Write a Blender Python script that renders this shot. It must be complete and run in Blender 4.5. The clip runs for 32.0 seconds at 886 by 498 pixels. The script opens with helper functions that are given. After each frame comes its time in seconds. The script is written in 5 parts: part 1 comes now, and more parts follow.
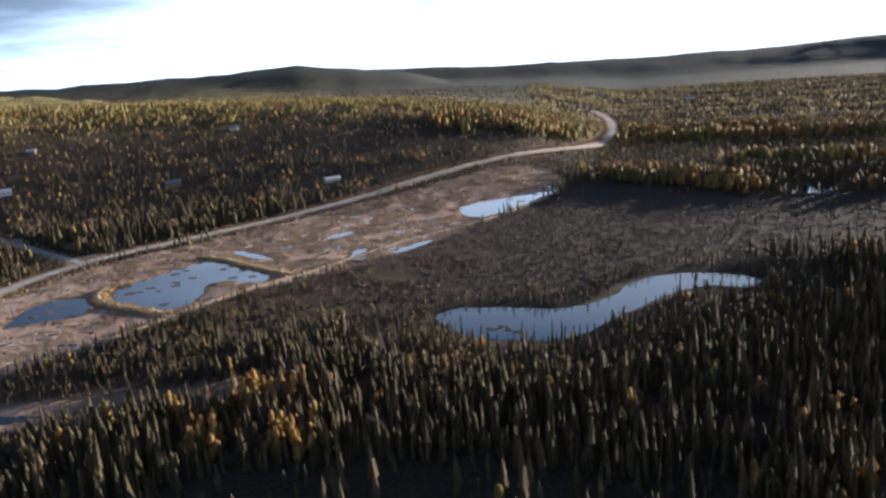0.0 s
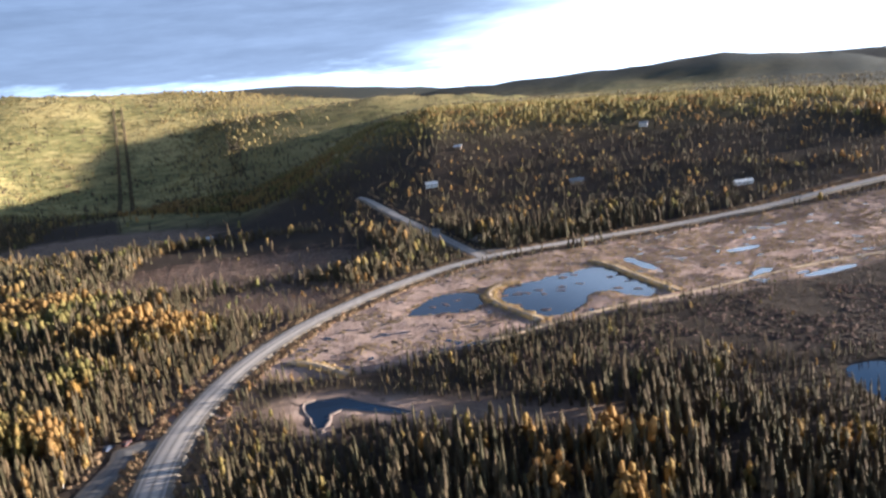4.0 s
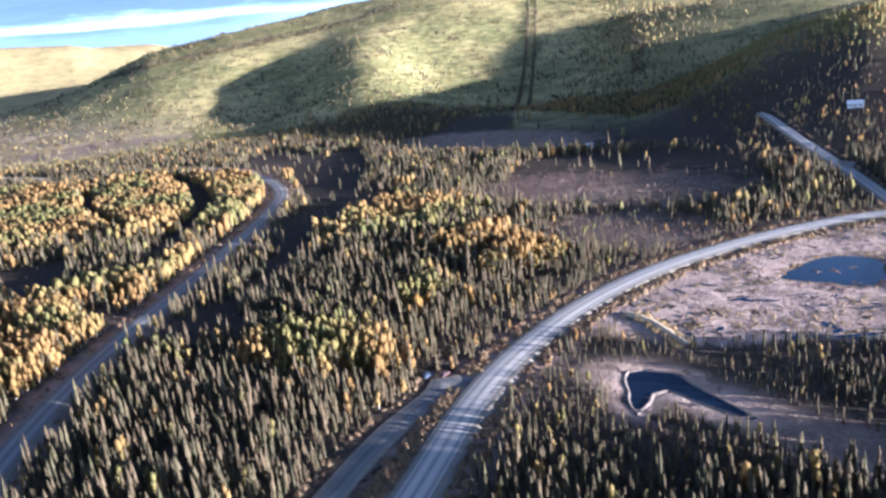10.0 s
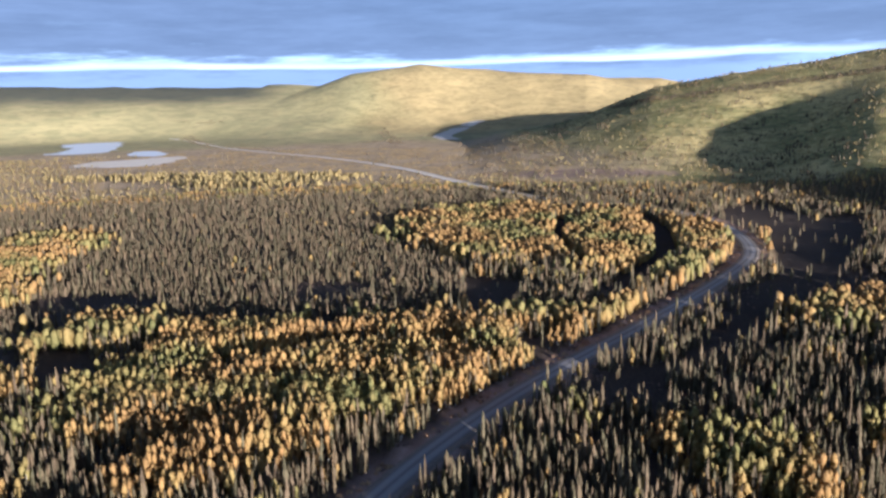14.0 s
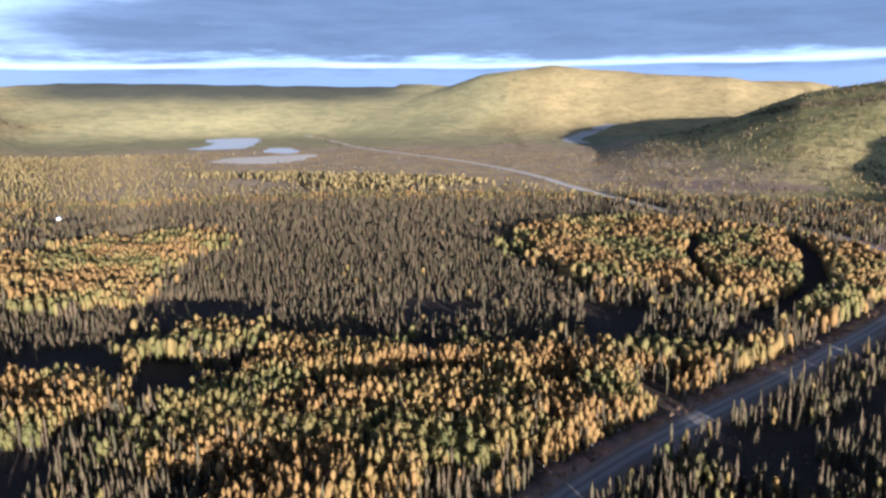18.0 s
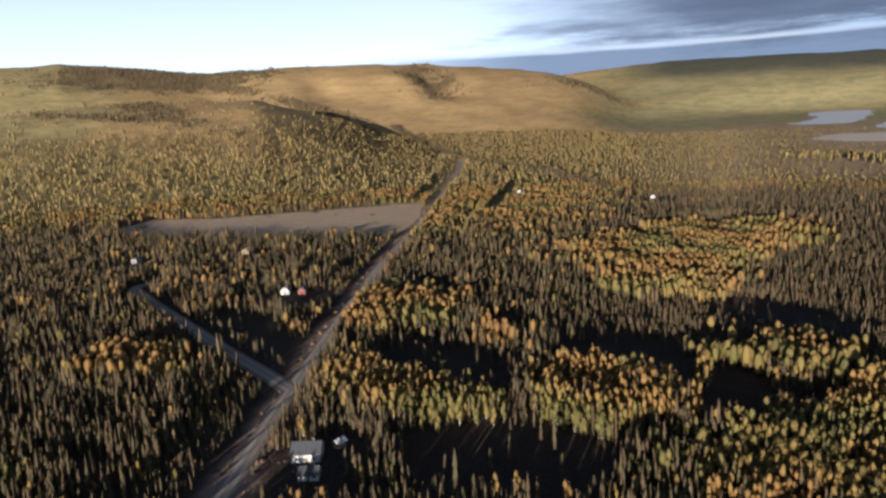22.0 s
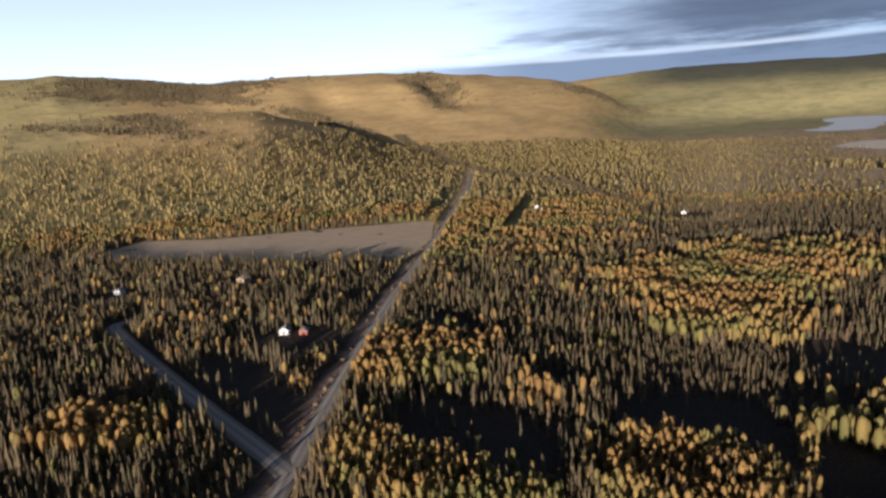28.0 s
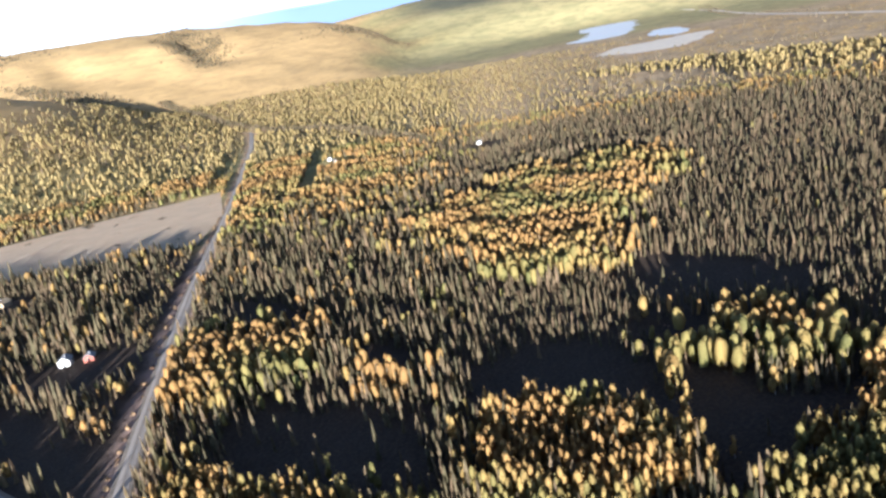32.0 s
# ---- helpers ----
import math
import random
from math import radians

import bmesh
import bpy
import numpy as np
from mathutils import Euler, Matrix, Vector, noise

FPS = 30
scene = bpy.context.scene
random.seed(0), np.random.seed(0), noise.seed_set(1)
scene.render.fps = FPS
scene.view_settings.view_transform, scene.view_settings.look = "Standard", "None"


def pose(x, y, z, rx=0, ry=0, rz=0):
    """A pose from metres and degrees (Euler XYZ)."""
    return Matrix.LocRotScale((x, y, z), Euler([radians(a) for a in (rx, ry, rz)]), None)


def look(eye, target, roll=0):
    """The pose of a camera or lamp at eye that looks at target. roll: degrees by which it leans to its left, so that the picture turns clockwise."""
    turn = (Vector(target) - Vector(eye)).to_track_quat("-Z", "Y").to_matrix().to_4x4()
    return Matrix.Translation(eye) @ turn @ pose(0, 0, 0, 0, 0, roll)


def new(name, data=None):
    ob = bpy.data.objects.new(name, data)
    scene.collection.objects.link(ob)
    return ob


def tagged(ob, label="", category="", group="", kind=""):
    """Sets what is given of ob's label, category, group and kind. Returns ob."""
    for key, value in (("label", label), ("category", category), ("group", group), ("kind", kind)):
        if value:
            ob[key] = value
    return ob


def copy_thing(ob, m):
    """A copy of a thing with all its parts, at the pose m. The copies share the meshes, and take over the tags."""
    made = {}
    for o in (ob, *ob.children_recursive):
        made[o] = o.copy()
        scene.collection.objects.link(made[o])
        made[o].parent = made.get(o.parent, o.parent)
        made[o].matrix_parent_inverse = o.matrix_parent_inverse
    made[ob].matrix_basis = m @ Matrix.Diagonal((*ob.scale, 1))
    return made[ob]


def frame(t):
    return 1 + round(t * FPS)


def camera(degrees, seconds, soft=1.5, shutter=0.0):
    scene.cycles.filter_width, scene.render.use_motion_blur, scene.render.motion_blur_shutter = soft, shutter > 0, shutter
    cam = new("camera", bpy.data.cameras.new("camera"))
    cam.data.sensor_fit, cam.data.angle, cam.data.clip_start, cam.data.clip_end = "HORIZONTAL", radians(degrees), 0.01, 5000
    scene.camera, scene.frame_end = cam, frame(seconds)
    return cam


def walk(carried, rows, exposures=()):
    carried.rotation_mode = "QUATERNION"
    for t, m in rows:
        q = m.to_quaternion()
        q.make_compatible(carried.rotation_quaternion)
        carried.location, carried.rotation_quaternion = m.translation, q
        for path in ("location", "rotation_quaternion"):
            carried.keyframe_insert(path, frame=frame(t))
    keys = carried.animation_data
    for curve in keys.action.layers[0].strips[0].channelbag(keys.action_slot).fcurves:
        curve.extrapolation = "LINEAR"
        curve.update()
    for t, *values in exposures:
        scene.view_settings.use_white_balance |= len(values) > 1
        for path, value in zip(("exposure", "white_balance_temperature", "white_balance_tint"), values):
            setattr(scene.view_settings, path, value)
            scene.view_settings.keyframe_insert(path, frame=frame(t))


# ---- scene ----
# ---- camera ----
# seconds, x, y, z, heading (degrees to the left of +y), tilt, roll
PATH = [
    (0.0, 0.0, 0.0, 100.0, 5.24, -12.93, -4.74),
    (0.5, -1.0, 2.6, 100.2, 7.99, -13.66, -5.81),
    (1.0, -0.9, 6.1, 100.2, 10.32, -12.83, -6.07),
    (1.5, 2.0, 10.2, 100.6, 15.55, -11.47, -5.26),
    (2.0, 3.0, 13.1, 102.0, 21.07, -12.10, -6.04),
    (2.5, 4.4, 15.9, 102.9, 26.96, -11.61, -6.95),
    (3.0, 4.7, 18.3, 103.9, 32.00, -11.52, -6.96),
    (3.5, 4.4, 22.1, 104.7, 34.15, -10.67, -6.88),
    (5.5, 3.5, 36.8, 108.0, 41.11, -12.56, -4.88),
    (6.0, 2.4, 40.4, 108.8, 43.49, -12.19, -4.46),
    (6.5, 1.1, 43.6, 109.4, 45.64, -12.40, -4.53),
    (7.0, -0.3, 47.6, 110.4, 48.20, -12.33, -4.52),
    (7.5, -1.5, 50.7, 111.5, 51.65, -13.30, -5.44),
    (8.0, -2.6, 53.5, 112.4, 55.21, -13.80, -5.69),
    (8.5, -4.8, 56.3, 113.3, 58.01, -13.78, -6.15),
    (9.0, -7.6, 59.5, 114.2, 58.44, -13.94, -5.56),
    (9.5, -10.3, 63.6, 114.9, 60.29, -13.49, -5.69),
    (10.0, -11.1, 66.1, 115.6, 65.76, -15.45, -6.16),
    (10.5, -12.5, 67.3, 116.6, 75.79, -15.95, -5.79),
    (11.0, -14.5, 68.6, 117.4, 81.13, -13.97, -2.71),
    (11.5, -18.3, 72.6, 118.3, 83.85, -12.45, 0.28),
    (12.0, -21.3, 75.1, 118.9, 89.87, -12.56, -1.75),
    (12.5, -24.8, 77.0, 119.4, 97.35, -11.39, -1.84),
    (13.0, -29.8, 77.3, 119.8, 100.23, -11.24, -1.82),
    (13.5, -34.7, 78.5, 120.2, 100.18, -10.63, -1.44),
    (15.5, -51.9, 80.2, 123.2, 99.26, -11.29, -1.54),
    (16.0, -56.4, 79.8, 123.5, 99.85, -10.30, -0.27),
    (16.5, -61.5, 79.3, 124.2, 99.45, -10.30, 0.22),
    (17.0, -65.9, 78.9, 125.1, 100.27, -11.04, -0.50),
    (17.5, -68.8, 78.7, 126.0, 104.32, -10.65, 0.05),
    (18.0, -72.8, 77.6, 127.0, 109.36, -10.53, -0.61),
    (18.5, -75.3, 76.6, 127.9, 116.83, -10.84, -0.38),
    (19.0, -78.2, 74.2, 128.8, 120.59, -10.21, -0.44),
    (19.5, -82.6, 72.1, 129.8, 122.24, -10.46, 0.89),
    (20.0, -85.0, 70.9, 130.7, 127.27, -10.38, 1.10),
    (20.5, -87.7, 69.0, 132.0, 132.97, -10.14, 0.04),
    (21.0, -89.6, 66.9, 133.4, 138.61, -11.18, -1.51),
    (21.5, -90.4, 65.5, 134.2, 145.56, -11.74, -1.95),
    (22.0, -92.8, 61.6, 135.7, 151.71, -11.12, -3.22),
    (22.5, -94.5, 58.4, 136.5, 153.97, -10.12, -4.63),
    (23.0, -98.0, 54.2, 137.1, 152.41, -9.26, -4.22),
    (23.5, -101.8, 49.8, 137.7, 152.10, -9.64, -4.37),
    (24.0, -104.8, 45.6, 138.3, 152.68, -10.01, -4.25),
    (24.5, -107.6, 41.0, 138.8, 151.33, -10.52, -4.53),
    (25.0, -111.2, 36.4, 139.3, 150.74, -10.24, -2.94),
    (25.5, -114.4, 30.5, 139.8, 150.88, -9.78, -2.19),
    (27.5, -115.8, -4.5, 137.3, 150.21, -10.34, -3.87),
    (28.0, -118.4, -9.9, 137.4, 151.88, -10.50, -3.72),
    (28.5, -120.4, -15.1, 137.6, 152.59, -11.42, -3.88),
    (29.0, -123.3, -20.6, 138.0, 151.26, -11.77, -4.07),
    (29.5, -126.5, -25.4, 138.2, 150.03, -11.44, -3.71),
    (30.0, -129.4, -31.0, 138.9, 151.53, -10.54, -4.97),
    (30.5, -131.1, -36.2, 139.4, 152.06, -13.50, -7.18),
    (31.0, -132.2, -41.0, 139.6, 149.40, -15.67, -8.49),
    (31.5, -137.5, -47.2, 139.4, 142.38, -17.13, -9.19),
    (32.0, -142.1, -53.1, 139.2, 137.36, -16.36, -10.63),
]


def stand(x, y, z, heading, tilt, roll):
    return pose(x, y, z) @ pose(0, 0, 0, 0, 0, heading) @ pose(0, 0, 0, 90 + tilt) @ pose(0, 0, 0, 0, 0, roll)


# seconds, stops, white balance
EXPOSURES = [(t, e, 5750 if t < 5 else 5200 if t < 10 else 4750 if t < 11.7 else 5150 if t < 20 else 5850 if t < 31 else 5150, 10 if t < 5 else 14 if t < 20 else 12 if t < 31 else 8) for t, e in ((0, 1.5), (1, 1.82), (2, 1.85), (3.5, 2.0), (6, 2.2), (8, 2.25), (9, 2.42), (10, 2.42), (11, 2.75), (11.5, 2.35), (12, 1.96), (13, 1.75), (17, 1.67), (19, 1.4), (21, 0.72), (23, 0.72), (28, 0.72), (30, 0.85), (31, 1.25), (32, 2.07))]
cam = camera(59.7, 32.0, soft=2.8)
walk(cam, [(t, stand(*r)) for t, *r in PATH], EXPOSURES)

# ---- light ----
SUN_AZ, SUN_EL = -48.5, 6.2
sun_way = Vector((-math.sin(radians(SUN_AZ)) * math.cos(radians(SUN_EL)), math.cos(radians(SUN_AZ)) * math.cos(radians(SUN_EL)), math.sin(radians(SUN_EL))))
sun = new("sun", bpy.data.lights.new("sun", "SUN"))
sun.data.energy, sun.data.angle, sun.data.color = 5.0, radians(0.6), (1.0, 0.85, 0.68)
sun.matrix_world = look(sun_way * 1000, (0, 0, 0))


class Nodes:
    """A short way to write node trees."""

    def __init__(self, tree):
        self.tree = tree
        tree.nodes.clear()

    def add(self, kind, links=None, **values):
        n = self.tree.nodes.new(kind)
        for k, v in values.items():
            setattr(n, k, v)
        for k, v in (links or {}).items():
            if isinstance(v, bpy.types.NodeSocket):
                self.tree.links.new(v, n.inputs[k])
            else:
                n.inputs[k].default_value = v
        return n

    def math(self, op, a, b=0.0, c=0.0, clamp=False):
        return self.add("ShaderNodeMath", {0: a, 1: b, 2: c}, operation=op, use_clamp=clamp).outputs[0]

    def mix(self, f, a, b, blend="MIX"):
        n = self.add("ShaderNodeMix", {0: f}, data_type="RGBA", blend_type=blend)
        for k, v in ((6, a), (7, b)):
            if isinstance(v, bpy.types.NodeSocket):
                self.tree.links.new(v, n.inputs[k])
            else:
                n.inputs[k].default_value = (*v, 1)
        return n.outputs[2]

    def noise(self, vec, scale, detail=3.0, rough=0.55):
        return self.add("ShaderNodeTexNoise", {"Vector": vec, "Scale": scale, "Detail": detail, "Roughness": rough}).outputs[0]

    def ramp(self, v, lo, hi):
        return self.add("ShaderNodeMapRange", {0: v, 1: lo, 2: hi, 3: 0.0, 4: 1.0}, interpolation_type="SMOOTHSTEP").outputs[0]


world = bpy.data.worlds.new("sky")
scene.world = world
world.use_nodes = True
N = Nodes(world.node_tree)
sky = N.add("ShaderNodeTexSky", sky_type="NISHITA", sun_disc=False, sun_elevation=radians(SUN_EL), sun_rotation=radians(-SUN_AZ), air_density=0.8, dust_density=0.3, ozone_density=3.0)
way = N.add("ShaderNodeTexCoord").outputs["Generated"]
sep = N.add("ShaderNodeSeparateXYZ", {0: way})
up = sep.outputs[2]
flat = N.add("ShaderNodeMapping", {"Vector": way, "Scale": (1.0, 1.0, 8.0)}).outputs[0]
streak, grain = N.noise(flat, 2.4, 6.0, 0.6), N.noise(flat, 7.0, 6.0, 0.65)
# a bright thin veil low over the horizon, reaching higher towards the north and the south
north = N.math("MAXIMUM", N.math("ADD", N.math("MULTIPLY", sep.outputs[0], 0.42), N.math("MULTIPLY", sep.outputs[1], 0.90)), 0.0)
south = N.math("MAXIMUM", N.math("ADD", N.math("MULTIPLY", sep.outputs[0], -0.42), N.math("MULTIPLY", sep.outputs[1], -0.90)), 0.0)
low = N.math("SUBTRACT", up, N.math("ADD", N.math("MULTIPLY", north, 0.24), N.math("MULTIPLY", N.ramp(south, 0.5, 1.0), 0.13)))
veil = N.math("MULTIPLY", N.ramp(N.math("ADD", low, N.math("MULTIPLY", grain, 0.08)), 0.24, 0.07), 0.85)
# a bank of slate-grey cloud in the west, leaving a clear strip along the horizon; broken streaks elsewhere and overhead
west = N.math("ADD", N.math("MULTIPLY", sep.outputs[0], -0.99), N.math("MULTIPLY", sep.outputs[1], 0.14))
veil_tone = N.mix(N.ramp(west, 0.3, 0.85), (6.0, 6.8, 7.9), (3.2, 4.0, 5.2))
glow = N.math("MULTIPLY_ADD", N.ramp(up, 0.16, 0.0), 0.6, 1.0)
veil_tone = N.add("ShaderNodeVectorMath", {0: veil_tone, "Scale": glow}, operation="SCALE").outputs[0]
shade = N.mix(veil, sky.outputs[0], veil_tone)
bank = N.ramp(N.math("ADD", west, N.math("MULTIPLY", N.math("SUBTRACT", streak, 0.5), 0.7)), 0.42, 0.74)
over = N.ramp(N.math("ADD", low, N.math("MULTIPLY", N.math("SUBTRACT", streak, 0.5), 0.3)), 0.17, 0.30)
wisps = N.math("MULTIPLY", N.ramp(streak, 0.56, 0.70), 0.6)
cover = N.math("MAXIMUM", N.math("MAXIMUM", bank, over), wisps)
clear = N.ramp(N.math("ADD", up, N.math("MULTIPLY", N.math("SUBTRACT", grain, 0.5), 0.09)), 0.032, 0.066)
cover = N.math("MULTIPLY", N.math("MULTIPLY", cover, clear), 0.93)
cloud = N.mix(N.ramp(grain, 0.25, 0.8), (0.72, 0.93, 1.36), (1.12, 1.42, 2.0))
deck = N.mix(grain, (0.14, 0.19, 0.32), (0.30, 0.38, 0.58))
cloud = N.mix(N.ramp(low, 0.16, 0.34), cloud, deck)
# blue distance under the bank, and a thin bright slit between the two
southwest = N.math("ADD", N.math("MULTIPLY", sep.outputs[0], -0.92), N.math("MULTIPLY", sep.outputs[1], -0.39))
toward = N.ramp(southwest, 0.66, 0.86)
rim = N.math("ADD", up, N.math("MULTIPLY", N.math("SUBTRACT", N.noise(flat, 1.6, 4.0, 0.6), 0.5), 0.03))
shade = N.mix(N.math("MULTIPLY", N.math("MULTIPLY", toward, N.ramp(rim, 0.052, 0.044)), 0.9), shade, (1.5, 1.95, 2.75))
shade = N.mix(cover, shade, cloud)
slit = N.math("MULTIPLY", N.math("MULTIPLY", N.ramp(rim, 0.0445, 0.0485), N.ramp(rim, 0.057, 0.0495)), N.math("MULTIPLY_ADD", N.ramp(grain, 0.35, 0.6), 0.6, 0.4))
shade = N.mix(N.math("MULTIPLY", N.math("MULTIPLY", slit, toward), 0.9), shade, (5.2, 5.7, 6.3))
back = N.add("ShaderNodeBackground", {"Color": shade, "Strength": 0.085})
N.add("ShaderNodeOutputWorld", {0: back.outputs[0]})

# ---- materials ----


def material(name):
    m = bpy.data.materials.new(name)
    m.use_nodes = True
    return m, Nodes(m.node_tree)


def finish(n, color, rough=0.8, bump=None, strength=0.3, distance=0.1, **more):
    links = {"Base Color": color if isinstance(color, bpy.types.NodeSocket) else (*color, 1), "Roughness": rough}
    if bump is not None:
        links["Normal"] = n.add("ShaderNodeBump", {"Height": bump, "Strength": strength, "Distance": distance}).outputs[0]
    b = n.add("ShaderNodeBsdfPrincipled", links)
    for k, v in more.items():
        b.inputs[k.replace("_", " ")].default_value = v
    n.add("ShaderNodeOutputMaterial", {0: b.outputs[0]})


def plain(name, color, rough=0.8, scale=3.0, spread=0.3, metal=0.0):
    m, n = material(name)
    at = n.add("ShaderNodeNewGeometry").outputs["Position"]
    f = n.noise(at, scale, 4.0)
    c = n.mix(f, [v * (1 - spread) for v in color], [min(1, v * (1 + spread)) for v in color])
    finish(n, c, rough, f, 0.2, 0.02, Metallic=metal)
    return m


def foliage(name, shades, scale=1.3, patch=0.65, thin=0.0):
    """Leaves of several shades: one tone for a tree, uneven inside its crown."""
    m, n = material(name)
    tint = n.add("ShaderNodeAttribute", attribute_name="tint").outputs["Fac"]
    pick = n.math("FRACT", n.math("ADD", tint, n.add("ShaderNodeObjectInfo").outputs["Random"]))
    at = n.add("ShaderNodeNewGeometry")
    area = n.ramp(n.noise(at.outputs["Position"], 0.017, 2.0, 0.6), 0.33, 0.67)
    pick = n.math("ADD", n.math("MULTIPLY", area, patch), n.math("MULTIPLY", pick, 1 - patch))
    r = n.add("ShaderNodeValToRGB", {0: pick})
    e = r.color_ramp.elements
    e[0].position, e[0].color = 0.0, (*shades[0], 1)
    e[1].position, e[1].color = 1.0, (*shades[-1], 1)
    for k, s in enumerate(shades[1:-1], 1):
        e.new(k / (len(shades) - 1)).color = (*s, 1)
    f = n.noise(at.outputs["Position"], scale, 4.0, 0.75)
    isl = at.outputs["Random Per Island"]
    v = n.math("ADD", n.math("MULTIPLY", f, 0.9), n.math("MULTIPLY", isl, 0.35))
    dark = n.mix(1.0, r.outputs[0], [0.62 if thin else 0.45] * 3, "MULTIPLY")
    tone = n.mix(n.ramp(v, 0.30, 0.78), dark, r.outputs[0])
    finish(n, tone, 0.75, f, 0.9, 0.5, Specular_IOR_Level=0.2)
    if thin:
        # thin leaves let part of the light through
        solid, out = n.tree.nodes["Principled BSDF"], n.tree.nodes["Material Output"]
        through_leaf = n.add("ShaderNodeBsdfTranslucent", {"Color": tone})
        both = n.add("ShaderNodeMixShader", {0: thin, 1: solid.outputs[0], 2: through_leaf.outputs[0]})
        n.tree.links.new(both.outputs[0], out.inputs[0])
    return m


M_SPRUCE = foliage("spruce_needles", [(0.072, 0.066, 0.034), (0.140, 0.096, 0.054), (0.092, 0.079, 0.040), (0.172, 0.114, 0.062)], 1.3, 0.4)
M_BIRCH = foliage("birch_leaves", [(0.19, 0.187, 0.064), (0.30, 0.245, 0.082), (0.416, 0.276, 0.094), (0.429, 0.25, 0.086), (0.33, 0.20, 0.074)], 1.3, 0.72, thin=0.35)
M_GOLD = foliage("bright_birch_leaves", [(0.432, 0.24, 0.06), (0.492, 0.294, 0.078), (0.396, 0.21, 0.058)], 1.3, 0.3, thin=0.35)
M_CREST = foliage("yellow_green_birch_leaves", [(0.264, 0.24, 0.096), (0.432, 0.336, 0.132), (0.336, 0.282, 0.108), (0.48, 0.348, 0.144)], 1.3, 0.5, thin=0.35)
M_FAR_BIRCH = foliage("ochre_birch_leaves", [(0.294, 0.231, 0.098), (0.42, 0.315, 0.126), (0.35, 0.266, 0.112), (0.462, 0.322, 0.126)], 0.4, 0.6, thin=0.35)
M_SHRUB = foliage("willow_leaves", [(0.515, 0.314, 0.157), (0.627, 0.426, 0.235), (0.381, 0.246, 0.146), (0.47, 0.258, 0.146)], 1.3, 0.3, thin=0.35)
M_HEATH = foliage("dwarf_birch_leaves", [(0.22, 0.145, 0.105), (0.30, 0.195, 0.15), (0.17, 0.12, 0.088), (0.27, 0.155, 0.12)], 1.3, 0.4)
# leafless dwarf birch, darkened to carry the shade lying over the heath
M_SHADED_HEATH = foliage("bare_dwarf_birch_in_shade", [(0.10, 0.066, 0.056), (0.135, 0.088, 0.075), (0.085, 0.06, 0.05), (0.155, 0.10, 0.084)], 1.3, 0.4)
M_REED = foliage("golden_sedge", [(0.66, 0.451, 0.198), (0.528, 0.374, 0.176), (0.748, 0.528, 0.242), (0.594, 0.374, 0.165)], 0.6, 0.4, thin=0.35)
M_DIKE = foliage("bright_dike_grass", [(0.78, 0.55, 0.25), (0.68, 0.47, 0.21), (0.84, 0.62, 0.30)], 0.6, 0.3, thin=0.35)
M_GRASS = foliage("dry_grass", [(0.36, 0.24, 0.185), (0.53, 0.36, 0.27), (0.45, 0.30, 0.24), (0.56, 0.375, 0.25)], 0.6, 0.4, thin=0.35)
M_STUBBLE = foliage("field_stubble", [(0.66, 0.44, 0.27), (0.80, 0.56, 0.36), (0.72, 0.48, 0.31)], 0.3, 0.5, thin=0.25)
M_BARK = plain("spruce_bark", (0.09, 0.065, 0.045), 0.9, 6.0)
M_WHITE_BARK = plain("birch_bark", (0.52, 0.48, 0.42), 0.8, 4.0)


